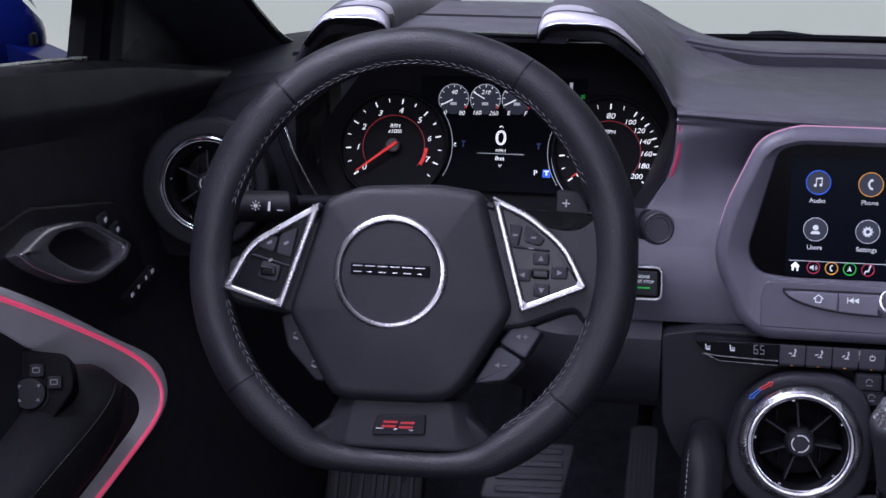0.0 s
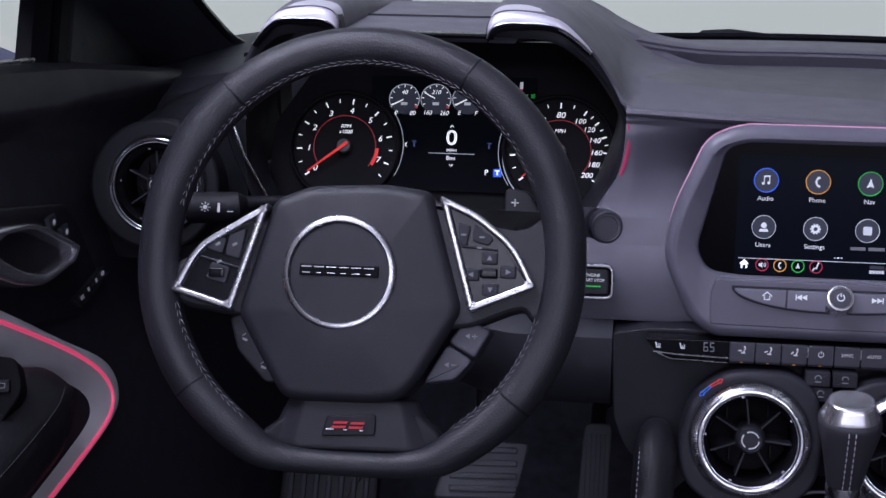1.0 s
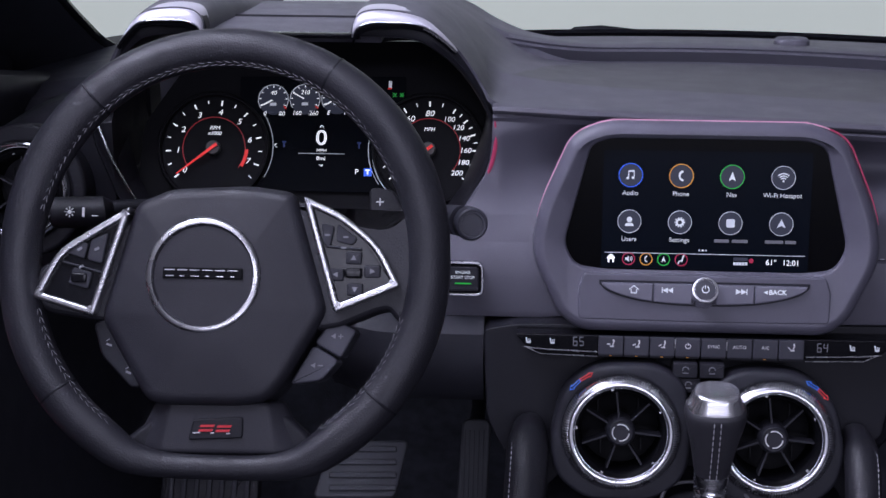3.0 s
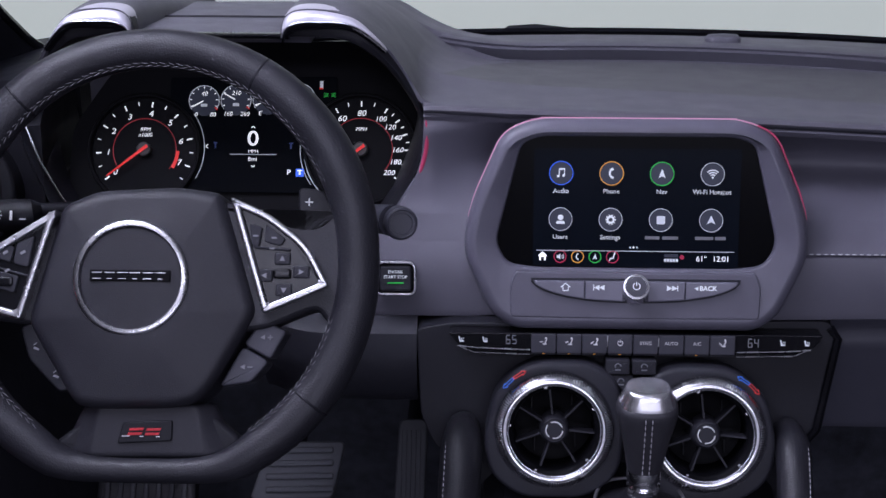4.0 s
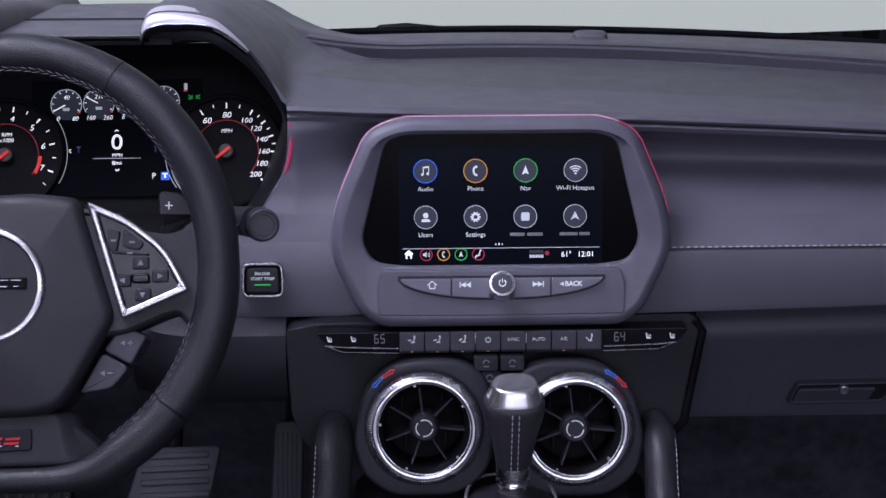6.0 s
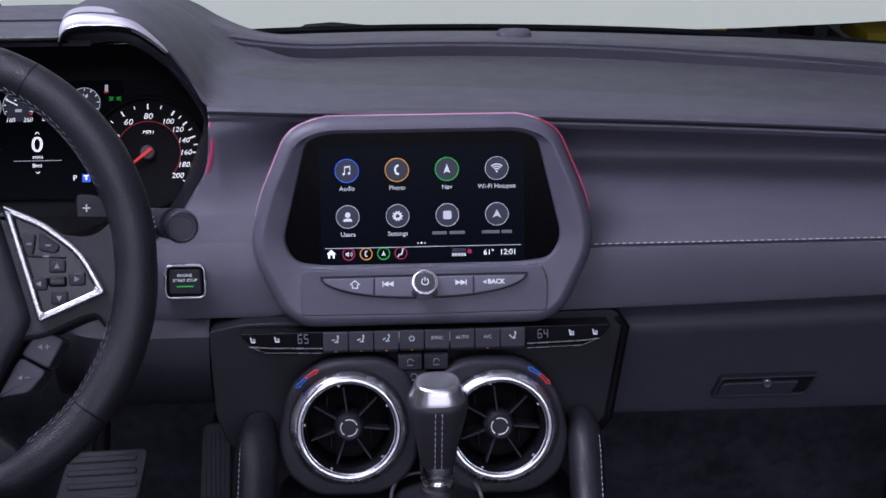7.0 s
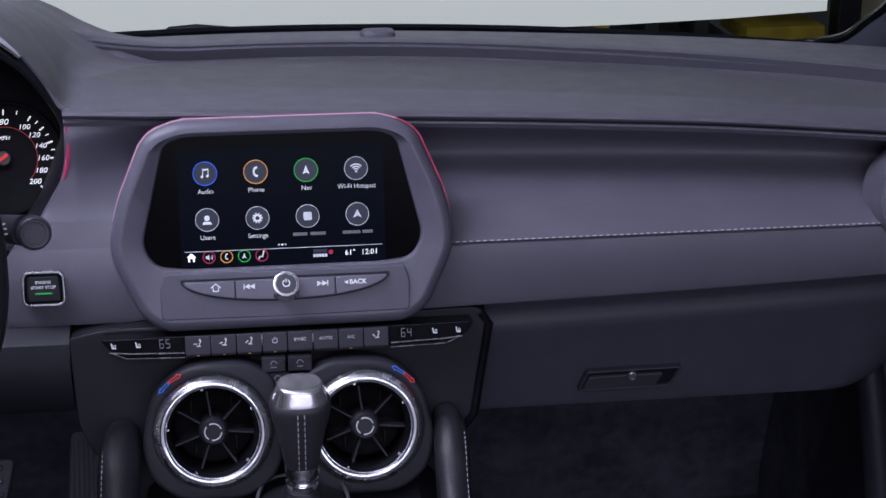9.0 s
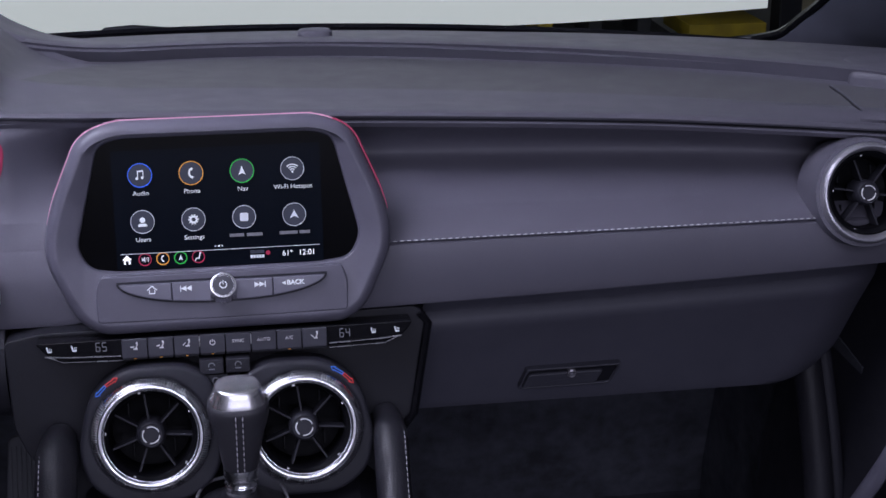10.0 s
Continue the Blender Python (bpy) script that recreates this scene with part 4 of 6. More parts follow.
# buttons below the spokes, paddle, lower spoke
bm = bmesh.new()
prism(bm, rpoly([(0.0855, -0.0385), (0.1045, -0.0475), (0.0925, -0.0695), (0.0715, -0.058)], 0.004), -0.03, 0.002, 0.002)
b1 = part("volume_button", bm, M_KEYDARK, wheel, "grey volume button", crease=30)
bm = bmesh.new()
prism(bm, rpoly([(0.071, -0.0592), (0.0915, -0.071), (0.078, -0.087), (0.0535, -0.0905)], 0.005), -0.03, 0.002, 0.002)
b2 = part("volume_button", bm, M_KEYDARK, wheel, "grey volume button", crease=30)
for bb, c, plus in ((b1, (0.0885, -0.0525), True), (b2, (0.0735, -0.0752), False)):
    bm = bmesh.new()
    arrow(bm, (c[0] - 0.002, c[1]), 0.004, 90, 0.0024)
    bar(bm, (c[0] + 0.0035, c[1]), 0.004, 0.0009, 0.0024)
    if plus:
        bar(bm, (c[0] + 0.0035, c[1]), 0.0009, 0.004, 0.0024)
    part("mark", bm, M_GREYPRINT, bb)
bm = bmesh.new()
prism(bm, rpoly([(-0.1, -0.0465), (-0.086, -0.0425), (-0.074, -0.068), (-0.056, -0.094), (-0.068, -0.0965), (-0.0925, -0.072)], 0.004), -0.03, 0.007, 0.002)
b3 = part("voice_button", bm, M_BLACK, wheel, "dark buttons behind the hub")
for x, y in ((-0.0865, -0.0635), (-0.0705, -0.0845)):
    bm = bmesh.new()
    bar(bm, (x, y), 0.0042, 0.0016, 0.0074, -20), bar(bm, (x - 0.001, y + 0.0036), 0.003, 0.0006, 0.0074, 35)
    part("mark", bm, M_GREYPRINT, b3)
bm = bmesh.new()
low = rpoly([(HX - 0.026, -0.107), (HX + 0.055, -0.106), (0.072, -0.13), (0.066, -0.147), (-0.062, -0.149), (-0.074, -0.135)], 0.006, 4)
prism(bm, low, -0.016, -0.002, 0.005, 4)
lows = part("lower_spoke", bm, M_BLACK, wheel, "dark satin lower spoke")
bm = bmesh.new()
wide = rpoly([(-0.05, -0.104), (0.049, -0.103), (0.072, -0.1475), (-0.071, -0.149)], [0.004, 0.004, 0.012, 0.012], 5)
tight = rpoly([(-0.038, -0.106), (0.037, -0.105), (0.046, -0.1425), (-0.046, -0.144)], [0.004, 0.004, 0.008, 0.008], 5)
soft = [(0.0, -0.012), (0.0, -0.006), (0.25, -0.0035), (0.55, -0.0005), (0.82, 0.0022), (1.0, 0.0035)]
rings = [[(a[0] + (b[0] - a[0]) * k, a[1] + (b[1] - a[1]) * k, w) for a, b in zip(wide, tight)] for k, w in soft]
skin(bm, rings + [[(x, y, 0.0042) for x, y in grow(tight, -0.003)]])
part("plateau", bm, M_HUB, lows, "raised middle of the lower spoke", crease=70)
bm = bmesh.new()
prism(bm, rpoly([(-0.0225, -0.1345), (0.0195, -0.132), (0.0195, -0.116), (-0.0185, -0.1185)], 0.0025), 0.002, 0.0062, 0.0012)
bd = part("badge", bm, M_BLACK, lows, "black badge with red shapes")
for k in range(2):
    for dy in (0.0, 0.0034):
        x0 = -0.0092 + 0.0132 * k + 0.36 * dy
        bm = bmesh.new()
        poly_slab(bm, [(x0 - 0.0054, -0.128 + dy), (x0 + 0.0054, -0.1276 + dy), (x0 + 0.0062, -0.1257 + dy), (x0 - 0.0046, -0.1261 + dy)], 0.0066)
        part("mark", bm, M_RED, bd, "red enamel shape")
for x, w in ((-0.0158, 0.006), (-0.0035, 0.003), (0.0088, 0.003)):
    part("mark", bar(bmesh.new(), (x, -0.1288), w, 0.0011, 0.0066, 3), M_CHROME, bd, "silver edge")
bm = bmesh.new()
prism(bm, rpoly([(0.098, 0.038), (0.118, 0.036), (0.128, 0.018), (0.12, -0.002), (0.10, 0.0)], 0.006), -0.05, -0.043, 0.002)
pad = part("shift_paddle", bm, M_HUB, wheel, "dark shift paddle with a plus mark", m=Matrix.Translation((0.007, 0.0315, 0)))
bm = bmesh.new()
bar(bm, (0.107, 0.026), 0.006, 0.001, -0.0427), bar(bm, (0.107, 0.026), 0.001, 0.006, -0.0427)
part("mark", bm, M_WHITE, pad)
bm = bmesh.new()
lathe(bm, [(0.055, -0.16), (0.06, -0.05), (0.058, -0.03), (0.0, -0.028)], 32, (0, -0.02))
part("column_shroud", bm, M_BLACK, wheel, "black steering column shroud")

# ---- infotainment unit ----
unit = thing("touchscreen_unit", frame_m((0, 0, 0.78), 8.5), "grey infotainment unit with a lit touch screen and buttons", "touchscreen")
OUT = rpoly(mirror([(0.088, 0.0468), (0.1165, 0.035), (0.1435, -0.027), (0.1512, -0.069), (0.1255, -0.125), (0.106, -0.1385)]), [0.03, 0.02, 0.03, 0.04, 0.02, 0.03] + [0.03, 0.02, 0.04, 0.03, 0.02, 0.03], 6)
INN = rpoly(mirror([(0.083, 0.0315), (0.1, 0.0255), (0.115, -0.035), (0.1215, -0.0615), (0.1115, -0.0805), (0.085, -0.0838)]), [0.012, 0.012, 0.02, 0.016, 0.012, 0.01] + [0.01, 0.012, 0.016, 0.02, 0.012, 0.012], 6)
bm = bmesh.new()
rings = [[(x, y, w) for x, y in grow(OUT, d)] for w, d in ((-0.065, -0.02), (-0.03, -0.009), (-0.01, -0.0015), (-0.0075, -0.0003))]
for k in range(7):
    t = k / 6 * math.pi / 2
    rings.append([(x, y, -0.0065 + 0.0105 * math.sin(t)) for x, y in grow(OUT, -0.011 * (1 - math.cos(t)))])
for k in range(5):
    t = math.pi / 2 * (1 - k / 4)
    rings.append([(x, y, -0.0045 + 0.0035 * math.sin(t)) for x, y in grow(INN, 0.0035 * (1 - math.cos(t)))])
rings.append([(x, y, -0.02) for x, y in INN])
rings.append([(x, y, -0.065) for x, y in grow(INN, -0.001)])
rings.append(rings[0])
skin(bm, rings, cap0=False, cap1=False)
bez = part("bezel", bm, M_BEZEL, unit, "satin grey bezel", crease=50)
bm = bmesh.new()
prism(bm, grow(INN, 0.002), -0.02, -0.0065)
glass = part("screen_glass", bm, M_LCDGLASS, unit, "gloss black screen glass")
bm = bmesh.new()
prism(bm, rpoly([(-0.089, -0.0822), (0.089, -0.084), (0.089, 0.0212), (-0.089, 0.0207)], 0.001), -0.0075, -0.0058)
lcd = part("lit_screen", bm, M_SCREEN, unit, "dark navy lit screen with round icons")
SZ = -0.0056
# red strip along the bezel's brow
bm = bmesh.new()
line = [p for p in grow(OUT, 0.0001) if p[1] > -0.04]
k0 = max(range(len(line)), key=lambda k: math.dist(line[k], line[k - 1]))
line = spline([(x + (0.0008 if x > 0.09 else 0.0), y, -0.003 if x > 0.09 else -0.0062) for x, y in line[k0:] + line[:k0]], 90)
if line[0].x > 0:
    line.reverse()
turn = min(k for k in range(90) if line[k].x > 0.1)
tube(bm, line[:turn + 1], [0.00075 * (0.3 + 0.7 * min(1, k / 10)) for k in range(turn + 1)], 6)
part("ambient_strip", bm, M_PINKL, bez, "dim pink ambient strip")
bm = bmesh.new()
tube(bm, line[turn:], [0.00085 * (0.3 + 0.7 * min(1, (89 - k) / 10)) for k in range(turn, 90)], 6)
part("ambient_strip", bm, M_CRIMSON, bez, "dim red ambient strip")


def ic_note(bm, c, z):
    bar(bm, (c[0] - 0.0018, c[1] + 0.0005), 0.0007, 0.006, z), bar(bm, (c[0] + 0.0028, c[1] + 0.001), 0.0007, 0.006, z), bar(bm, (c[0] + 0.0005, c[1] + 0.0036), 0.0053, 0.0013, z, 6)
    for dx, dy in ((-0.0026, -0.0026), (0.002, -0.0021)):
        poly_slab(bm, circle(0.0012, 12, (c[0] + dx, c[1] + dy)), z)


def ic_phone(bm, c, z):
    band(bm, (c[0] + 0.0034, c[1] + 0.0002), 0.0042, 0.0058, z, 130, 230, 14)
    bar(bm, (c[0] + 0.0004, c[1] + 0.0036), 0.0024, 0.0018, z, 30), bar(bm, (c[0] + 0.0006, c[1] - 0.0034), 0.0024, 0.0018, z, -30)


def ic_nav(bm, c, z):
    poly_slab(bm, [(c[0] - 0.003, c[1] - 0.0035), (c[0], c[1] + 0.0045), (c[0], c[1] - 0.002)], z), poly_slab(bm, [(c[0] + 0.003, c[1] - 0.0035), (c[0], c[1] - 0.002), (c[0], c[1] + 0.0045)], z)


def ic_wifi(bm, c, z):
    for r in (0.0022, 0.0042, 0.0062):
        band(bm, (c[0], c[1] - 0.003), r, r + 0.0009, z, 45, 135, 12)
    poly_slab(bm, circle(0.0009, 10, (c[0], c[1] - 0.0028)), z)


def ic_user(bm, c, z):
    poly_slab(bm, circle(0.0024, 16, (c[0], c[1] + 0.0016)), z)
    poly_slab(bm, rpoly([(c[0] - 0.0042, c[1] - 0.004), (c[0] + 0.0042, c[1] - 0.004), (c[0] + 0.003, c[1] - 0.0015), (c[0] - 0.003, c[1] - 0.0015)], 0.0008), z)


def ic_gear(bm, c, z):
    band(bm, c, 0.0018, 0.0034, z)
    for k in range(10):
        a = 36 * k
        bar(bm, (c[0] + 0.0038 * math.cos(radians(a)), c[1] + 0.0038 * math.sin(radians(a))), 0.0014, 0.0012, z, a)


def ic_tile(bm, c, z):
    poly_slab(bm, rpoly([(c[0] - 0.0036, c[1] - 0.0036), (c[0] + 0.0036, c[1] - 0.0036), (c[0] + 0.0036, c[1] + 0.0036), (c[0] - 0.0036, c[1] + 0.0036)], 0.0014), z)


def ic_peak(bm, c, z):
    poly_slab(bm, [(c[0] - 0.0038, c[1] - 0.0032), (c[0], c[1] - 0.0012), (c[0] + 0.0038, c[1] - 0.0032), (c[0], c[1] + 0.0042)], z)


def ic_speaker(bm, c, z):
    bar(bm, (c[0] - 0.0035, c[1]), 0.0022, 0.0035, z)
    poly_slab(bm, [(c[0] - 0.0026, c[1] - 0.0014), (c[0] + 0.0004, c[1] - 0.0042), (c[0] + 0.0004, c[1] + 0.0042), (c[0] - 0.0026, c[1] + 0.0014)], z)
    for r in (0.0026, 0.0046):
        band(bm, c, r, r + 0.0008, z, -42, 42, 8)


def ic_seat(bm, c, z):
    bar(bm, (c[0] + 0.0018, c[1] + 0.0018), 0.0018, 0.0056, z, -12), bar(bm, (c[0] - 0.001, c[1] - 0.0018), 0.0056, 0.0018, z, 6), bar(bm, (c[0] - 0.0036, c[1] - 0.0038), 0.0016, 0.004, z, -20)
    poly_slab(bm, circle(0.0013, 10, (c[0] + 0.003, c[1] + 0.0056)), z)


ICONS = ((ic_note, "Audio", M_LITBLUE), (ic_phone, "Phone", M_LITORANGE), (ic_nav, "Nav", M_LITGREEN), (ic_wifi, "Wi-Fi Hotspot", None), (ic_user, "Users", None), (ic_gear, "Settings", None), (ic_tile, "", None), (ic_peak, "", None))
for k, (draw, word, rim_m) in enumerate(ICONS):
    c = (-0.0655 + 0.0434 * (k % 4), -0.0007 - 0.0404 * (k // 4))
    ic = part("icon", lathe(bmesh.new(), [(0.0098, SZ - 0.001), (0.0098, SZ + 0.0002), (0, SZ + 0.0002)], 36, c), M_ICON, lcd, "round lit icon")
    bm = bmesh.new()
    band(bm, c, 0.0098, 0.0105 if rim_m else 0.0102, SZ + 0.0002)
    part("ring", bm, rim_m or M_LITDIM, ic)
    bm = bmesh.new()
    draw(bm, c, SZ + 0.0007)
    part("symbol", bm, M_LITDIM if k > 5 else M_CAP, ic)
    if word:
        lettering("caption", word, 0.0056, (c[0], c[1] - 0.0157, SZ + 0.0003), M_CAP, ic)
    else:
        bm = bmesh.new()
        for dx, w in ((-0.007, 0.0125), (0.0085, 0.0135)) if k == 6 else ((-0.0055, 0.0155), (0.0085, 0.009)):
            bar(bm, (c[0] + dx, c[1] - 0.0157), w, 0.0026, SZ + 0.0003)
        part("caption_bar", bm, M_GREYPRINT, ic)
part("rule", bar(bmesh.new(), (0, -0.0688), 0.172, 0.0004, SZ), M_LITDIM, lcd)
for k, dx in enumerate((-0.0045, -0.0016, 0.0013)):
    part("page_dot", poly_slab(bmesh.new(), circle(0.0008, 10, (dx, -0.0655)), SZ), M_LIT if k == 1 else M_LITDIM, lcd)
bm = bmesh.new()
poly_slab(bm, [(-0.0845, -0.0738), (-0.0765, -0.0738), (-0.0805, -0.0698)], SZ), bar(bm, (-0.0825, -0.0757), 0.0015, 0.0038, SZ), bar(bm, (-0.0785, -0.0757), 0.0015, 0.0038, SZ), bar(bm, (-0.0805, -0.0742), 0.0055, 0.0009, SZ)
part("home_symbol", bm, M_LIT, lcd)
for k, (mm, draw) in enumerate(((M_CRIM, ic_speaker), (M_LITORANGE, ic_phone), (M_LITGREEN, ic_nav), (M_CRIM, ic_seat))):
    c = (-0.0653 + 0.0152 * k, -0.0742)
    bm = bmesh.new()
    band(bm, c, 0.0048, 0.0056, SZ)
    ic = part("small_icon", bm, mm, lcd, "small ringed icon")
    bm = bmesh.new()
    draw(bm, (0, 0), 0)
    bmesh.ops.scale(bm, vec=(0.62, 0.62, 1), verts=bm.verts)
    bmesh.ops.translate(bm, vec=(c[0], c[1], SZ), verts=bm.verts)
    part("symbol", bm, M_CAP, ic)
part("status_bar", bar(bmesh.new(), (0.0312, -0.0725), 0.012, 0.0028, SZ), M_ICON, lcd)
bm = bmesh.new()
for k in range(5):
    bar(bm, (0.0262 + 0.0025 * k, -0.0765), 0.0021, 0.0026, SZ)
part("signal_bars", bm, M_LITDIM, lcd)
part("alert_dot", poly_slab(bmesh.new(), circle(0.002, 14, (0.0405, -0.0738)), SZ), M_CRIM, lcd)
lettering("temperature", "61°", 0.0068, (0.0575, -0.0752, SZ), M_LIT, lcd)
lettering("clock", "12:01", 0.0068, (0.0745, -0.0752, SZ), M_LIT, lcd)

# control strip under the screen: bulged forward
bm = bmesh.new()
lower = [(0.104, -0.0858), (0.1085, -0.1), (0.108, -0.1265), (0.0, -0.1275), (-0.108, -0.1265), (-0.1085, -0.1), (-0.104, -0.0858), (0.0, -0.0862)]
prism(bm, rpoly(lower, 0.004, 4), -0.03, 0.0046, 0.0014)
strip = part("control_strip", bm, M_BEZEL, unit, "satin grey control strip")
KTOP = -0.0932


def key_foot(x):
    return KTOP - 0.0006 - 0.0172 * max(0.0, 1 - abs(x / 0.0885) ** 2.4) ** 0.62


def key(x0, x1):
    """One key of the crescent: straight above, curved below."""
    n = 16
    pts = [(x0, KTOP), (x1, KTOP)] + [(x1 + (x0 - x1) * k / n, key_foot(x1 + (x0 - x1) * k / n)) for k in range(n + 1)]
    bm = bmesh.new()
    prism(bm, pts, 0.002, 0.0085, 0.0012, 3)
    return part("key", bm, M_KEY, strip, crease=44)


keys = [key(-0.0875, -0.0442), key(-0.0434, -0.0105), key(0.0105, 0.0426), key(0.0434, 0.0875)]
n = 40
whole = [(-0.0888, KTOP + 0.0004), (0.0888, KTOP + 0.0004)] + [(0.0888 - 0.1776 * k / n, key_foot(0.0888 - 0.1776 * k / n) - 0.0003) for k in range(n + 1)]
bm = bmesh.new()
ring_slab(bm, grow(whole, 0.0016), whole, 0.003, 0.0056, 0.0003)
part("key_surround", bm, M_DARK, strip, "dark key surround")
KZ = 0.0086
bm = bmesh.new()
bar(bm, (-0.0625, -0.0967), 0.0056, 0.0008, KZ, 42), bar(bm, (-0.0585, -0.0967), 0.0056, 0.0008, KZ, -42), bar(bm, (-0.0605, -0.1015), 0.0052, 0.0008, KZ)
for x in (-0.0628, -0.0582):
    bar(bm, (x, -0.0998), 0.0008, 0.0034, KZ)
part("home_symbol", bm, M_CAP, keys[0])
for i, s in ((1, -1), (2, 1)):
    bm = bmesh.new()
    c = 0.031 * s
    for o in (-0.0022, 0.0022):
        arrow(bm, (c + o, -0.0985), 0.0048, -90 * s, KZ)
    bar(bm, (c + s * 0.0052, -0.0985), 0.0008, 0.005, KZ)
    part("skip_symbol", bm, M_CAP, keys[i])
lettering("caption", "BACK", 0.0058, (0.0625, -0.0985, KZ), M_CAP, keys[3], bold=0.0002)
part("chevron", arrow(bmesh.new(), (0.0525, -0.0985), 0.0035, 90, KZ), M_CAP, keys[3])
bm = bmesh.new()
lathe(bm, [(0.0112, 0.0), (0.0114, 0.013), (0.0118, 0.0145), (0.0118, 0.0165), (0.0112, 0.018), (0.0098, 0.0182), (0.0092, 0.0174), (0.0, 0.0174)], 48)
knob = part("volume_knob", bm, M_CAPMETAL, strip, "chrome rimmed volume knob", m=Matrix.Translation((0.0, -0.1045, 0.002)) @ Matrix.Rotation(radians(-30), 4, "X"))
bm = bmesh.new()
lathe(bm, [(0.009, 0.0172), (0.0088, 0.018), (0.0, 0.0184)], 36)
part("cap", bm, M_KEYDARK, knob, "dark grey knob cap")
bm = bmesh.new()
band(bm, (0, 0), 0.0026, 0.0033, 0.0188, 120, 420, 24), bar(bm, (0, 0.0023), 0.0007, 0.0032, 0.0188)
part("power_symbol", bm, M_CAP, knob)

# ---- centre stack ----
stack = thing("centre_stack", frame_m((0, -0.004, 0.59), 6), "black centre stack panel carrying vents and climate keys", "console panel")
bm = bmesh.new()
prism(bm, rpoly([(-0.1915, 0.044), (-0.16, 0.05), (0.172, 0.056), (0.183, 0.044), (0.166, -0.05), (0.12, -0.14), (-0.12, -0.14), (-0.178, -0.06), (-0.188, -0.035)], 0.006), -0.12, 0.0, 0.0016)
part("panel", bm, M_STACK, stack)
bm = bmesh.new()
tube(bm, [(x, y, 0.002) for x, y in ((0.1745, 0.05), (0.182, 0.04), (0.1675, -0.045), (0.155, -0.06))], 0.004, 8)
part("edge_trim", bm, M_GLOSS, stack, "gloss black edge")

clim = thing("climate_panel", frame_m((0, -0.021, 0.633), 5), "gloss black climate bar with a row of grey keys", "climate control")
bm = bmesh.new()
prism(bm, rpoly([(-0.163, 0.0062), (0.166, 0.0075), (0.1585, -0.003), (0.146, -0.0105), (-0.138, -0.0135), (-0.152, -0.006)], [0.004, 0.004, 0.004, 0.006, 0.006, 0.004], 4), -0.03, 0.0, 0.001)
cbar = part("bar", bm, M_GLOSS, clim, "gloss black bar")
for s in (-1, 1):
    bm = bmesh.new()
    tube(bm, [(s * 0.0905, -0.0085, 0.001), (s * 0.135, -0.0072, 0.001), (s * 0.155, -0.0055, 0.001)], 0.0007, 6)
    part("chrome_line", bm, M_CHROME, cbar)
    bm = bmesh.new()
    tube(bm, [(s * 0.0905, -0.0128, 0.0005), (s * 0.14, -0.0115, 0.0005), (s * 0.152, -0.006, 0.001)], 0.0005, 6)
    part("chrome_line", bm, M_CHROME, cbar)
    for dx in (0.13, 0.151):
        bm = bmesh.new()
        bar(bm, (s * dx - 0.0014, 0.0008), 0.0011, 0.0044, 0.0004, 12), bar(bm, (s * dx + 0.0004, -0.0014), 0.0036, 0.0012, 0.0004), bar(bm, (s * dx + 0.0018, 0.0006), 0.0005, 0.002, 0.0004, -15), bar(bm, (s * dx + 0.0004, 0.0008), 0.0005, 0.002, 0.0004, -15)
        part("seat_symbol", bm, M_LITDIM, cbar)


def seven(txt, c, h, z, parent):
    """Figures made of seven bars."""
    S = {"6": "acdefg", "5": "acdfg", "4": "bcfg"}
    for i, ch in enumerate(txt):
        cx = c[0] + (i - 0.5) * h * 0.72
        w = h * 0.42
        bm = bmesh.new()
        for g, (x, y, lx, ly) in {"a": (0, h / 2, w, 0), "g": (0, 0, w, 0), "d": (0, -h / 2, w, 0), "f": (-w / 2, h / 4, 0, h / 2), "b": (w / 2, h / 4, 0, h / 2), "e": (-w / 2, -h / 4, 0, h / 2), "c": (w / 2, -h / 4, 0, h / 2)}.items():
            if g in S[ch]:
                bar(bm, (cx + x, c[1] + y), (lx or 0.0007), (ly * 0.9 or 0.0007), z)
        part("figure", bm, M_GREYPRINT, parent)


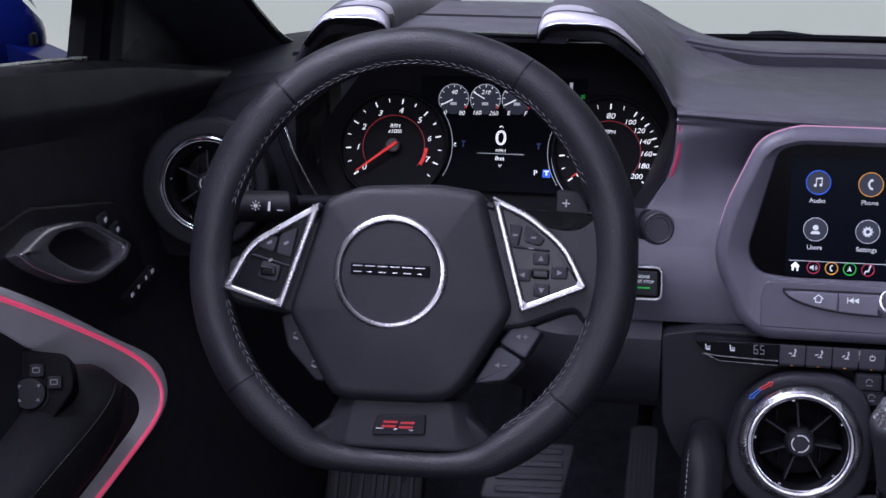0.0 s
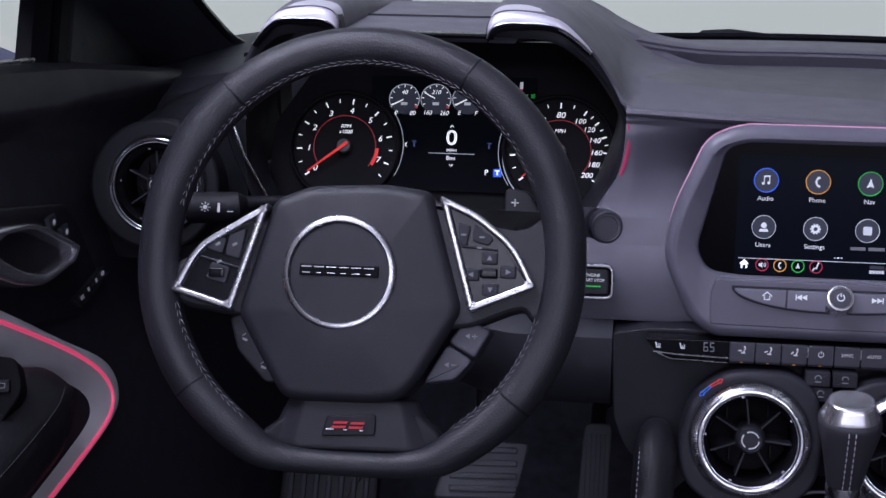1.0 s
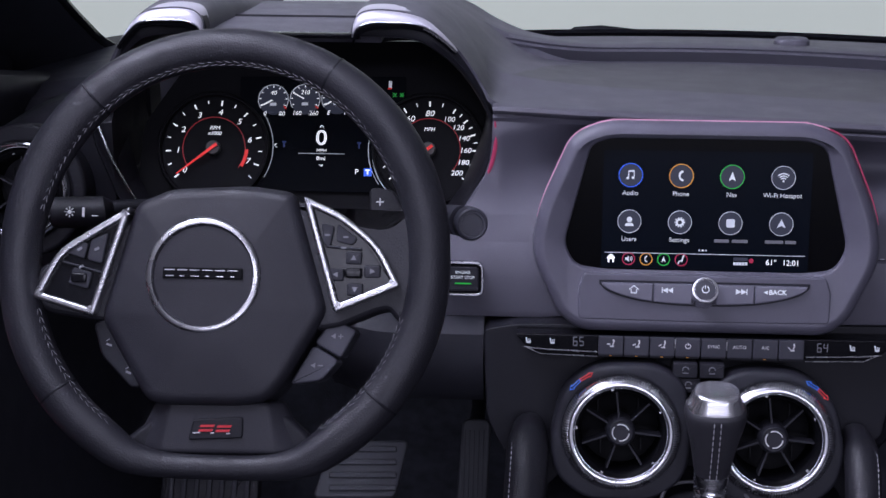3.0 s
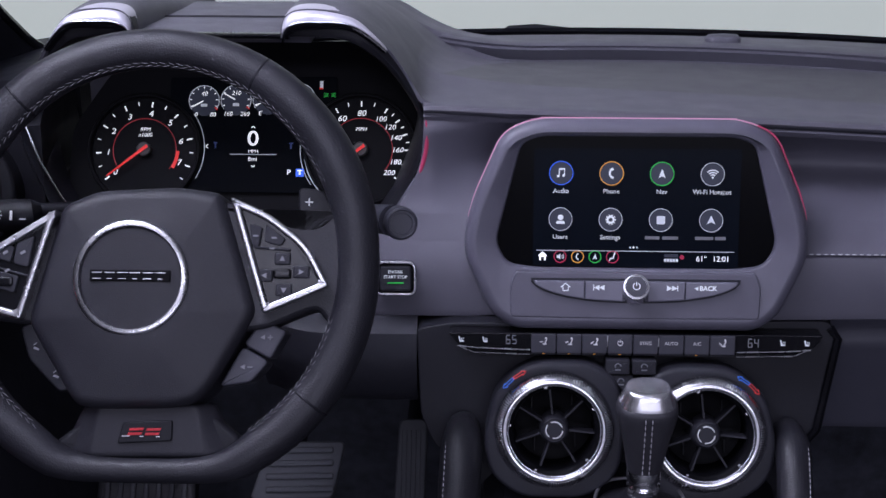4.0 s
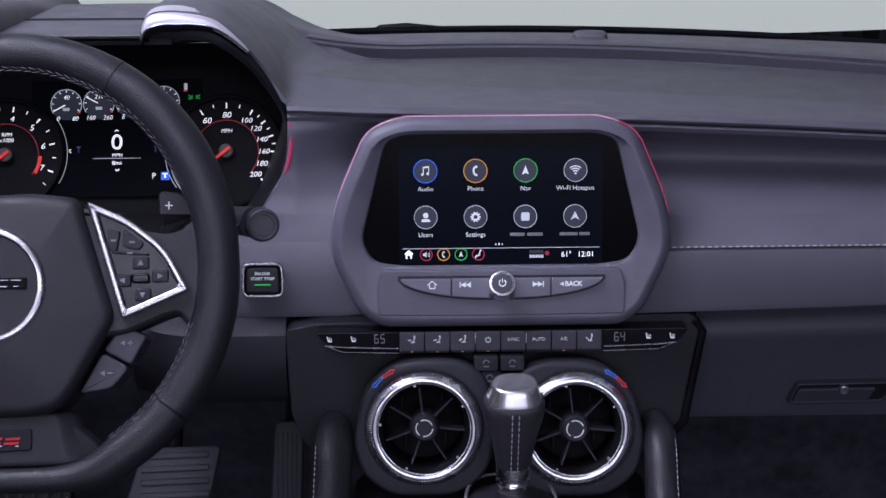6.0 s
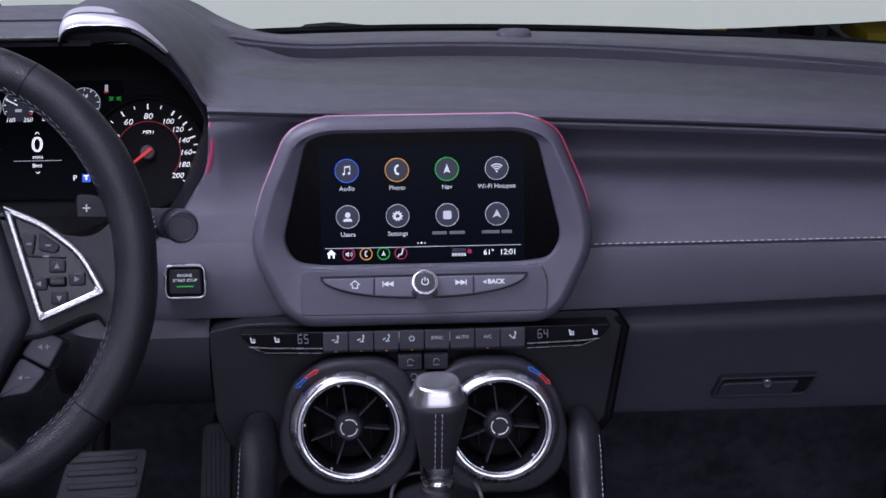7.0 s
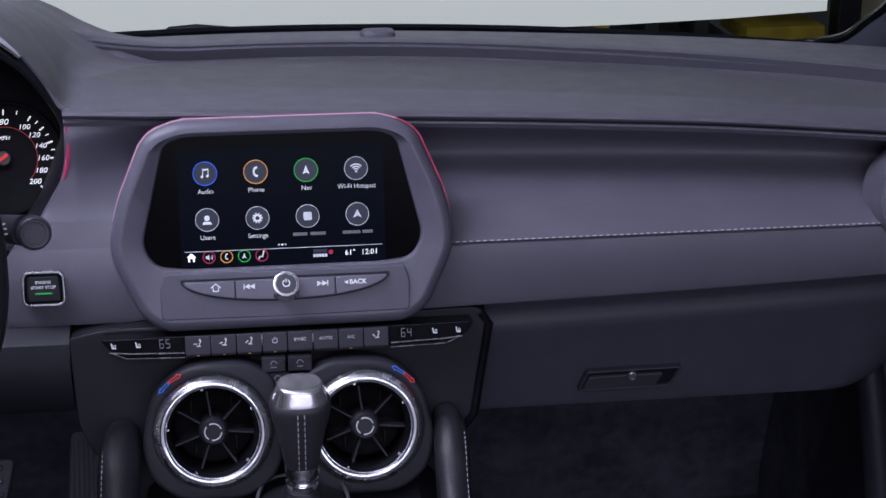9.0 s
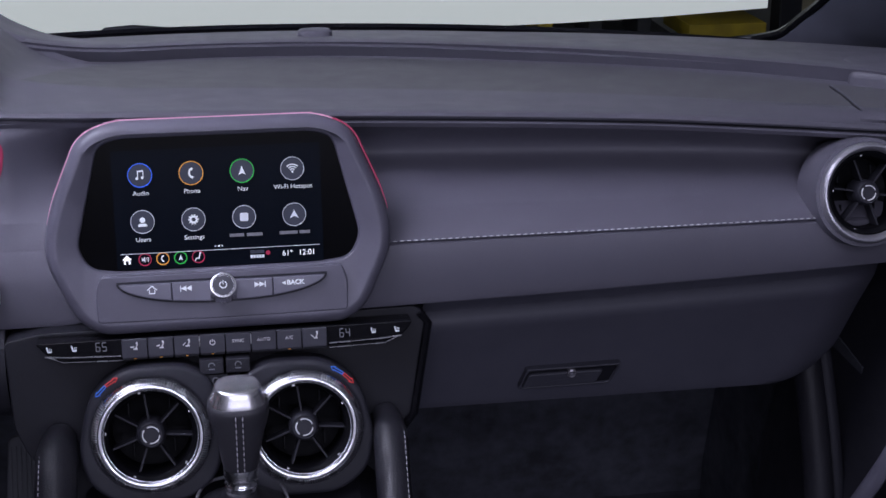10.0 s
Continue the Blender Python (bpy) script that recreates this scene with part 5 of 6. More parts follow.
seven("65", (-0.107, 0.0005), 0.0075, 0.0004, cbar)
seven("64", (0.1045, 0.0), 0.0075, 0.0004, cbar)
EDGES = [-0.0897 + 0.0223 * k for k in range(9)]
for k in range(8):
    x0, x1 = EDGES[k] + 0.0003, EDGES[k + 1] - 0.0003
    bm = bmesh.new()
    prism(bm, rpoly([(x0, -0.0105), (x1, -0.0105), (x1, 0.0063), (x0, 0.0063)], 0.0012, 3), -0.01, 0.0035, 0.0008)
    kk = part("key", bm, M_KEYDARK, clim, "grey climate key", crease=8)
    xc = (x0 + x1) / 2
    if k in (4, 5, 6):
        lettering("caption", ("SYNC", "AUTO", "A/C")[k - 4], 0.0042, (xc, -0.0005, 0.0037), M_WHITE, kk)
    elif k == 3:
        bm = bmesh.new()
        band(bm, (xc, -0.0005), 0.0019, 0.0025, 0.0037, 120, 420, 18), bar(bm, (xc, 0.0014), 0.0006, 0.0026, 0.0037)
        part("power_symbol", bm, M_WHITE, kk)
    else:
        bm = bmesh.new()
        bar(bm, (xc - 0.002, -0.0002), 0.003, 0.0008, 0.0037, 20 * k), bar(bm, (xc + 0.0018, 0.0002), 0.0009, 0.005, 0.0037, -20), bar(bm, (xc + 0.0008, -0.0022), 0.0036, 0.0009, 0.0037)
        poly_slab(bm, circle(0.0009, 10, (xc + 0.002, 0.0032)), 0.0037)
        part("airflow_symbol", bm, M_WHITE, kk)
    bm = bmesh.new()
    box(bm, (xc, -0.0118, -0.0015), (0.021, 0.0022, 0.004), 0.0005)
    part("key_foot", bm, M_DARK, kk)
    if k in (0, 1, 2, 3, 6):
        part("pilot_light", bar(bmesh.new(), (xc, -0.0118), 0.002, 0.0006, 0.0008), M_LITORANGE, kk)
    if k in (2, 4):
        part("chrome_divider", bar(bmesh.new(), (x1 + 0.0003, 0.0012), 0.0009, 0.0095, 0.0036), M_CHROME, kk)


def air_vent(m, r, label, group, ribs, spokes=7, a0=97, housing=None, house_mat=None, ring_mat=None):
    """Round air outlet: housing, chrome ring, dark bowl, blades and hub."""
    v = thing("air_vent", m, label, "air vent", group)
    if housing:
        bm = bmesh.new()
        hole = [(r * 0.99 * math.cos(a), r * 0.99 * math.sin(a)) for a in (math.atan2(y, x) for x, y in housing)]
        ring_slab(bm, housing, hole, -0.05, 0.002, 0.004)
        part("housing", bm, house_mat, v)
    bm = bmesh.new()
    lathe(bm, [(r, -0.004), (r, 0.003), (r * 0.985, 0.0065), (r * 0.94, 0.0098), (r * 0.905, 0.0105)] + [(r * (0.855 + 0.05 * math.cos(radians(q))), 0.0105 + r * 0.026 * math.sin(radians(q))) for q in range(0, 181, 20)] + [(r * 0.8, 0.0085), (r * 0.79, 0.009), (r * 0.78, 0.0075), (r * 0.775, -0.004)] if ribs else [(r, -0.004), (r, 0.006), (r * 0.985, 0.0085), (r * 0.95, 0.0103), (r * 0.92, 0.0105), (r * 0.88, 0.009), (r * 0.84, 0.006), (r * 0.82, 0.002), (r * 0.81, -0.004)] if ring_mat else [(r, -0.004), (r, 0.008), (r * 0.985, 0.0105), (r * 0.955, 0.0115), (r * 0.92, 0.0105), (r * 0.9, 0.008), (r * 0.88, 0.008), (r * 0.86, 0.006), (r * 0.85, -0.004)], 96)
    ring = part("ring", bm, ring_mat or M_BRIGHT, v, "bright chrome ring")
    if ribs:
        bm = bmesh.new()
        for k in range(140):
            a = 2 * math.pi * k / 140
            d, s = Vector((math.cos(a), math.sin(a), 0)), Vector((-math.sin(a), math.cos(a), 0))
            q0, q1 = d * r * 0.905 + Vector((0, 0, 0.0108)), d * (r * 1.008) + Vector((0, 0, 0.002))
            tube(bm, [q0, d * (r * 0.945) + Vector((0, 0, 0.0099)), d * (r * 0.99) + Vector((0, 0, 0.0065)), q1], 0.00065, 4)
        part("knurling", bm, M_CHROME, ring, "fine knurled edge")
    bm = bmesh.new()
    lathe(bm, [(r * 0.85, 0.004), (r * 0.8, 0.006), (r * 0.75, 0.004), (r * 0.715, 0.0025), (r * 0.7, -0.001), (r * 0.68, -0.03), (r * 0.5, -0.034), (0.0, -0.034)], 64)
    bowl = part("bowl", bm, M_DEEP, v, "black bowl")
    for k in range(5):
        a = radians(30 + 72 * k)
        part("notch", bar(bmesh.new(), (r * 0.76 * math.cos(a), r * 0.76 * math.sin(a)), 0.0022, 0.001, 0.0054, math.degrees(a) + 90), M_CHROME, bowl)
    for k in range(spokes):
        a = radians(a0 + 360 / spokes * k)
        d, s = Vector((math.cos(a), math.sin(a), 0)), Vector((-math.sin(a), math.cos(a), 0))
        bm = bmesh.new()
        w = 0.0008
        p0, p1 = d * r * 0.2, d * r * 0.71
        z0, z1 = -0.002, -0.003
        rows = [[p + s * o + Vector((0, 0, z)) for o, z in ((-w, z0 - 0.014), (-w, z0), (w, z0), (w, z0 - 0.014))] for p in (p0, p1)]
        skin(bm, rows)
        part("blade", bm, M_DARK, v, "dark vent blade")
    bm = bmesh.new()
    lathe(bm, [(r * 0.262, -0.02), (r * 0.258, -0.002), (r * 0.235, 0.003), (r * 0.2, 0.0045), (r * 0.185, 0.0038), (0.0, 0.004)], 36)
    hubv = part("hub", bm, M_DARK, v, "dark vent hub")
    for a in (20, 140, 260):
        bm = bmesh.new()
        band(bm, (0, 0), r * 0.135, r * 0.153, 0.0043, a, a + 95, 14)
        part("mark", bm, M_WHITE, hubv)
    for k in range(4):
        a = radians(50 + 90 * k)
        part("inner_slat", box(bmesh.new(), (r * 0.5 * math.cos(a), r * 0.5 * math.sin(a), -0.026), (0.001, 0.012, 0.004), 0.0003), M_BLACK, bowl)
    return v


HOUSE = rpoly([(-0.0625, -0.012), (-0.053, 0.034), (-0.022, 0.0595), (0.03, 0.06), (0.056, 0.045), (0.062, 0.0), (0.058, -0.04), (0.03, -0.062), (-0.03, -0.062), (-0.056, -0.042)], 0.018, 5)
vl = air_vent(frame_m((-0.0685, -0.047, 0.5597), 12), 0.0508, "round chrome-ringed air vent with a knurled edge", "centre air vents", True, housing=HOUSE, house_mat=M_DARK)
vr = air_vent(frame_m((0.0642, -0.047, 0.5572), 12), 0.0514, "round chrome-ringed air vent with a knurled edge", "centre air vents", True, housing=[(-x, y) for x, y in reversed(HOUSE)], house_mat=M_DARK)
for v, s in ((vl, -1), (vr, 1)):
    for dd, mm, rot in ((0.0, M_BLUE if s < 0 else M_REDP, 0), (1.0, M_REDP if s < 0 else M_BLUE, 1)):
        a = radians((135 - 12.6 * dd) if s < 0 else (45 + 12.6 * dd))
        c = Vector((0.0577 * math.cos(a), 0.0577 * math.sin(a)))
        t = math.degrees(a) + (-90 if (rot if s < 0 else not rot) and s < 0 or (s > 0 and not rot) else 90)
        bm = bmesh.new()
        d = Vector((math.cos(radians(t)), math.sin(radians(t))))
        n = Vector((-d.y, d.x))
        pts = [c - d * 0.006 - n * 0.001, c + d * 0.0025 - n * 0.001, c + d * 0.0025 - n * 0.0021, c + d * 0.006, c + d * 0.0025 + n * 0.0021, c + d * 0.0025 + n * 0.001, c - d * 0.006 + n * 0.001]
        for p, q in zip(pts, pts[1:] + pts[:1]):
            e = q - p
            bar(bm, tuple((p + q) / 2), e.length + 0.0004, 0.0006, 0.0024, math.degrees(math.atan2(e.y, e.x)))
        part("arrow_mark", bm, mm, v, "printed temperature arrow with added glow")

# small keys between the vents
for x, y in ((-0.0135, 0.6125), (0.0095, 0.6125), (-0.0105, 0.5985)):
    t = thing("stack_key", frame_m((x, -0.03, y), 10), "small black key with a grey symbol", "button", "keys between the vents")
    part("cap", box(bmesh.new(), (0, 0, -0.012), (0.021, 0.0128, 0.03), 0.0012), M_DARK, t)
    bm = bmesh.new()
    band(bm, (0, 0.001), 0.0022, 0.003, 0.0032, 0, 200, 12), bar(bm, (0, -0.002), 0.005, 0.0009, 0.0032)
    part("symbol", bm, M_GREYPRINT, t)

# ---- gear selector ----
sh = thing("gear_selector", pose(0.0062, -0.095, 0.503, 6, 0, 0), "leather gear selector with a silver cap and grey seams", "gear selector")


def oval(rx, ry, z, n=40, p=2.6):
    return [(rx * math.copysign(abs(math.cos(a)) ** (2 / p), math.cos(a)), ry * math.copysign(abs(math.sin(a)) ** (2 / p), math.sin(a)), z) for a in (2 * math.pi * k / n for k in range(n))]


bm = bmesh.new()
body = [(0.0145, 0.015, 0.049), (0.0153, 0.0158, 0.052), (0.0172, 0.018, 0.064), (0.0207, 0.0202, 0.082), (0.0243, 0.0215, 0.096), (0.0258, 0.0222, 0.104), (0.0257, 0.0222, 0.1075), (0.025, 0.0215, 0.1105), (0.0235, 0.02, 0.112)]
skin(bm, [oval(*b) for b in body])
gb = part("knob", bm, M_KNOB, sh, "black leather knob")
bm = bmesh.new()
skin(bm, [[(x, y, z + 0.05 * y) for x, y, z in o] for o in (oval(0.0238, 0.0205, 0.109), oval(0.0235, 0.0202, 0.1125), oval(0.0222, 0.019, 0.1155), oval(0.0196, 0.0168, 0.1222), oval(0.0186, 0.0158, 0.1248), oval(0.0172, 0.0146, 0.1262), oval(0.015, 0.0128, 0.1268), oval(0.004, 0.0035, 0.1272))])
part("cap", bm, M_CAPMETAL, gb, "brushed silver cap")
for off in (-0.0028, 0.0028):
    bm = bmesh.new()
    stitches(bm, [(off, -b[1] - 0.0003, b[2]) for b in body[1:8]], 0.0042, 0.0018, 0.0006, up=(0, 1, 0))
    part("stitching", bm, M_PALETHREAD, gb, "grey seam thread")
bm = bmesh.new()
lathe(bm, [(0.0125, 0.014), (0.0135, 0.024), (0.0144, 0.031), (0.0126, 0.0335), (0.0126, 0.036), (0.0148, 0.0385), (0.0148, 0.0465), (0.0138, 0.0495), (0.0, 0.0495)], 40)
part("collar", bm, M_BRIGHT, sh, "chrome collar")
bm = bmesh.new()
skin(bm, [oval(0.05, 0.06, -0.02), oval(0.04, 0.05, -0.005), oval(0.026, 0.03, 0.006), oval(0.017, 0.019, 0.016), oval(0.0135, 0.015, 0.024)])
part("boot", bm, M_LEATHER, sh, "black leather boot")
bm = bmesh.new()
loop = [(0.04 * math.copysign(abs(math.cos(a)) ** 0.6, math.cos(a)), -0.011 + 0.066 * math.copysign(abs(math.sin(a)) ** 0.6, math.sin(a)), 0.001) for a in (2 * math.pi * k / 48 for k in range(48))]
tube(bm, loop, 0.0016, 6, closed=True)
part("gate_trim", bm, M_SATIN, sh, "thin satin line round the gate")
# console with padded rails
con = thing("centre_console", Matrix.Translation((0, 0, 0.1)), "black centre console with padded leather side rails", "console")
bm = bmesh.new()
rows = []
for y, z, w in ((0.12, 0.42, 0.13), (-0.03, 0.41, 0.13), (-0.1, 0.36, 0.135), (-0.4, 0.3, 0.14), (-0.8, 0.28, 0.15)):
    rows.append([(-w, y, 0.0), (-w, y, z - 0.02), (-w + 0.02, y, z), (w - 0.02, y, z), (w, y, z - 0.02), (w, y, 0.0)])
skin(bm, rows)
part("body", bm, M_BLACK, con)
for s in (-1, 1):
    bm = bmesh.new()
    xr = -0.149 if s < 0 else 0.141
    line = spline([(xr, 0.05, 0.415), (xr, 0.0, 0.44), (xr, -0.03, 0.446), (xr - 0.001, -0.06, 0.437), (xr - 0.003, -0.12, 0.385), (xr - 0.004, -0.3, 0.31), (s * 0.15, -0.7, 0.27)], 40)
    thick = [0.005 + 0.0055 * min(1, k / 4) + (0.008 if s < 0 else 0.005) * min(1, k / 18) for k in range(40)]
    tube(bm, line, thick, 18)
    rl = part("rail", bm, M_LEATHER, con, "padded black leather rail")
    bm = bmesh.new()
    stitches(bm, [p + Vector((s * 0.72, -0.5, 0.48)).normalized() * (r + 0.0001) for p, r in list(zip(line, thick))[8:34]], 0.0032, 0.0018, 0.0005)
    part("stitching", bm, M_PALETHREAD, rl, "grey seam thread")

# ---- start button, stalks ----
st = thing("start_button", frame_m((-0.211, 0.02, 0.6752), 8), "chrome-edged black engine start button with a green light", "button")
o = rpoly([(-0.0187, -0.0158), (0.0187, -0.0158), (0.0182, 0.0156), (-0.0182, 0.0156)], 0.008, 6)
part("frame", ring_slab(bmesh.new(), o, grow(o, -0.0022), -0.01, 0.0048, 0.0007), M_CHROME, st, "thin chrome frame")
part("surround", prism(bmesh.new(), grow(o, -0.0018), -0.01, 0.001), M_DEEP, st)
part("cap", prism(bmesh.new(), grow(o, -0.0042), -0.01, 0.004, 0.0018), M_DARK, st)
lettering("caption", "ENGINE", 0.0038, (0, 0.0058, 0.0042), M_CAP, st)
lettering("caption", "START STOP", 0.0038, (0, 0.0012, 0.0042), M_CAP, st)
part("pilot_light", bar(bmesh.new(), (0.0, -0.0042), 0.0145, 0.0011, 0.0042), M_LITGREEN, st, "green pilot light")

wst = thing("wiper_stalk", pose(-0.2, -0.1, 0.768, 0, 0, 0), "dark plastic wiper stalk with a round end", "stalk")
bm = bmesh.new()
tube(bm, [(-0.07, 0.06, -0.03), (-0.035, 0.03, -0.006), (-0.012, 0.006, -0.001), (-0.006, 0.0, 0.0)], [0.009, 0.0105, 0.012, 0.0125], 20)
part("arm", bm, M_KEYDARK, wst)
bm = bmesh.new()
lathe(bm, [(0.0115, -0.014), (0.0133, -0.01), (0.0136, 0.004), (0.0129, 0.007), (0.0114, 0.008), (0.0106, 0.0072), (0.009, 0.0072), (0.0085, 0.006), (0.0, 0.006)], 40)
part("end_cap", bm, M_KEYDARK, wst, "round ringed end", m=pose(0.002, -0.006, 0, 78, 0, 14))
bm = bmesh.new()
for k in range(3):
    bar(bm, (-0.021 + 0.001 * k, 0.008 - 0.004 * k), 0.005, 0.0012, 0.0, 10)
part("mark", bm, M_WHITE, wst, m=frame_m((0.0, -0.0135, 0.002), 30))

lst = thing("light_stalk", pose(-0.53, -0.045, 0.752, 0, 0, 0), "black light stalk with white symbols", "stalk")
bm = bmesh.new()
tube(bm, [(0.08, 0.04, -0.004), (0.018, 0.012, 0.0), (0.014, 0.0, 0.0), (-0.026, -0.006, 0.0), (-0.03, -0.007, 0)], [0.005, 0.0065, 0.0135, 0.0135, 0.011], 20)
part("arm", bm, M_BLACK, lst)
bm = bmesh.new()
poly_slab(bm, circle(0.0018, 12, (-0.014, 0.002)), 0), bar(bm, (-0.002, 0.002), 0.002, 0.008, 0), bar(bm, (0.008, -0.001), 0.005, 0.0008, 0)
for k in range(8):
    a = 45 * k
    bar(bm, (-0.014 + 0.0035 * math.cos(radians(a)), 0.002 + 0.0035 * math.sin(radians(a))), 0.0018, 0.0006, 0, a)
part("symbol", bm, M_WHITE, lst, m=frame_m((0.004, -0.0185, 0.003), 22))

# ---- side vents ----
POD = [(0.058 * math.cos(a) * (1.12 if math.cos(a) < 0 else 1), 0.058 * math.sin(a) * 1.05) for a in (2 * math.pi * k / 48 for k in range(48))]
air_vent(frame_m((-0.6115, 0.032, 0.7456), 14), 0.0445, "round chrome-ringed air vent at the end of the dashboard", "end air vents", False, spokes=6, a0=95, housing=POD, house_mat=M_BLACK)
POD2 = [(0.0495 * math.cos(a) * (0.965 if math.cos(a) < 0 else 1), 0.0505 * math.sin(a)) for a in (2 * math.pi * k / 48 for k in range(48))]
air_vent(frame_m((0.587, -0.012, 0.7352), 14), 0.0462, "round satin-ringed air vent at the end of the dashboard", "end air vents", False, spokes=6, a0=110, housing=POD2, house_mat=M_FACE, ring_mat=M_SATIN)
bm = bmesh.new()
rows = []
for x, h in ((-0.69, 0.74), (-0.68, 0.76), (-0.665, 0.775), (-0.647, 0.789), (-0.61, 0.806), (-0.57, 0.818), (-0.535, 0.822)):
    rows.append([(x, 0.19, h - 0.004), (x, 0.1, h), (x, 0.085, h - 0.003), (x, 0.078, h - 0.011), (x, 0.072, h - 0.013), (x, 0.064, h - 0.02), (x, 0.06, 0.71), (x, 0.07, 0.66), (x, 0.12, 0.63), (x, 0.19, 0.66)])
skin(bm, rows)
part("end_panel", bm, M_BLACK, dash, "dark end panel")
bm = bmesh.new()
skin(bm, [[(x, 0.225, h - 0.1), (x, 0.225, h - 0.012), (x, 0.24, h), (x, 0.45, h + 0.004), (x, 0.45, h - 0.1)] for x, h in ((-0.7, 0.79), (-0.65, 0.797), (-0.6, 0.805), (-0.54, 0.81))])
part("corner_cap", bm, M_DOOR, dash, "dark corner cap at the pillar's foot")


# demister slot and the pad at the passenger's end
bm = bmesh.new()
slot = [(0.588 + 0.006 * k / 8, 0.096 - 0.066 * k / 8 - 0.001 * math.sin(math.pi * k / 8)) for k in range(9)]
tube(bm, [(x, y, dash_z(x, y) + 0.0004) for x, y in slot], [0.0004] + [0.001] * 7 + [0.0004], 8)
part("demister_slot", bm, M_BLACK, dash, "dark demister slot")
bm = bmesh.new()
tube(bm, [(x + 0.0025, y + 0.0008, dash_z(x, y) + 0.001) for x, y in slot], 0.0005, 6)
part("slot_lip", bm, M_BEZEL, dash)
bm = bmesh.new()
prism(bm, rpoly([(0.607, 0.092), (0.64, 0.068), (0.78, -0.01), (0.78, 0.17), (0.64, 0.16), (0.617, 0.145)], [0.006, 0.03, 0.01, 0.01, 0.01, 0.008], 5), 0.74, 0.8265, 0.009, 4)
part("end_pad", bm, M_PAD, dash, "grey end pad beyond a joint")
# speaker grille bump and wiper behind the glass
sens = thing("light_sensor", Matrix.Translation((0.115, 0.355, 0.824)), "small grey dome sensor on the dashboard", "sensor")
bm = bmesh.new()
skin(bm, [oval(0.019, 0.012, -0.003), oval(0.0185, 0.0115, 0.003), oval(0.016, 0.0095, 0.0055), oval(0.008, 0.005, 0.0065)])
part("dome", bm, M_PAD, sens)
wip = thing("windscreen_wiper", Matrix.Translation((-0.13, 0.5, 0.803)), "black wiper arm lying outside the windscreen", "wiper")
bm = bmesh.new()
tube(bm, [(0, 0, -0.008), (0.02, 0, 0.003), (0.05, 0, 0.005), (0.1, 0, 0.002), (0.3, 0.0, -0.004), (0.5, -0.03, -0.006)], [0.003, 0.005, 0.005, 0.003, 0.002, 0.002], 10)
part("arm", bm, M_BLACK, wip)
tagged(part("cowl_panel", box(bmesh.new(), (0, 0.62, 0.69), (1.4, 0.22, 0.03), 0.01), M_GLOSS), "black cowl panel below the windscreen", "trim", kind="structure")

# ---- glove box handle ----
hd = part("handle", ring_slab(bmesh.new(), rpoly([(-0.05, -0.013), (0.043, -0.012), (0.0525, 0.0125), (-0.043, 0.0115)], 0.003, 3), rpoly([(-0.047, -0.0105), (0.041, -0.0098), (0.049, 0.0103), (-0.041, 0.0093)], 0.003, 3), -0.012, 0.002, 0.001), M_KEYDARK, glove, "recessed dark grey handle", m=frame_m((0.3315, 0.0685, 0.5365), -16))
# Shallow black panel; its colour stands in for the shade inside the handle.
part("recess_shade", prism(bmesh.new(), rpoly([(-0.048, -0.0108), (0.0415, -0.01), (0.05, 0.0108), (-0.042, 0.0098)], 0.003, 3), -0.012, -0.0005), M_BLACK, hd)
part("flap", prism(bmesh.new(), rpoly([(-0.046, -0.0105), (0.027, -0.0098), (0.034, 0.0058), (-0.0405, 0.005)], 0.003, 3), -0.006, 0.0025, 0.0015), M_KEYDARK, hd)
part("lock", lathe(bmesh.new(), [(0.0048, -0.002), (0.0048, 0.0045), (0.004, 0.0052), (0.0025, 0.0046), (0.0, 0.0046)], 24, (0.002, 0.0055)), M_SILVER, hd, "round lock")

# ---- pedals ----
bk = thing("brake_pedal", frame_m((-0.325, 0.16, 0.41), 35, 4), "ribbed black brake pedal", "pedal")
bm = bmesh.new()
prism(bm, rpoly([(-0.05, -0.03), (0.036, -0.03), (0.05, 0.03), (-0.03, 0.03)], 0.008), -0.012, 0.0, 0.003)
part("pad", bm, M_PEDAL, bk)
for k in range(4):
    part("rib", box(bmesh.new(), (0.002, -0.02 + 0.0135 * k, 0.001), (0.07, 0.006, 0.005), 0.0015), M_PEDAL, bk)
part("arm", tube(bmesh.new(), [(0, 0.02, -0.01), (0.0, 0.1, -0.05), (0, 0.22, -0.06)], 0.009, 10), M_BLACK, bk)
ac = thing("accelerator_pedal", frame_m((-0.208, 0.16, 0.405), 30, 0), "tall ribbed black accelerator pedal", "pedal")
bm = bmesh.new()
prism(bm, rpoly([(-0.02, -0.085), (0.014, -0.085), (0.017, 0.06), (-0.013, 0.06)], 0.009), -0.014, 0.0, 0.003)
part("pad", bm, M_PEDAL, ac)
part("arm", tube(bmesh.new(), [(0, 0.03, -0.012), (0.0, 0.09, -0.1), (0, 0.12, -0.4)], 0.008, 10), M_BLACK, ac)
for k in range(5):
    part("rib", box(bmesh.new(), (-0.01 + 0.0048 * k, -0.012, 0.0006), (0.002, 0.12, 0.003), 0.0005), M_PEDAL, ac)
ft = thing("footrest", frame_m((-0.5, 0.2, 0.31), 35, 0), "ribbed black footrest on the carpet", "footrest")
part("plate", box(bmesh.new(), (0, 0, 0), (0.11, 0.16, 0.015), 0.006), M_BLACK, ft)
for k in range(7):
    part("rib", box(bmesh.new(), (-0.042 + 0.014 * k, 0, 0.008), (0.006, 0.145, 0.005), 0.0015), M_DARK, ft)

# ---- doors ----
DM = Matrix(((0, -0.175, 0.985, -0.668), (1, 0, 0, 0), (0, 0.985, 0.175, 0.69), (0, 0, 0, 1)))
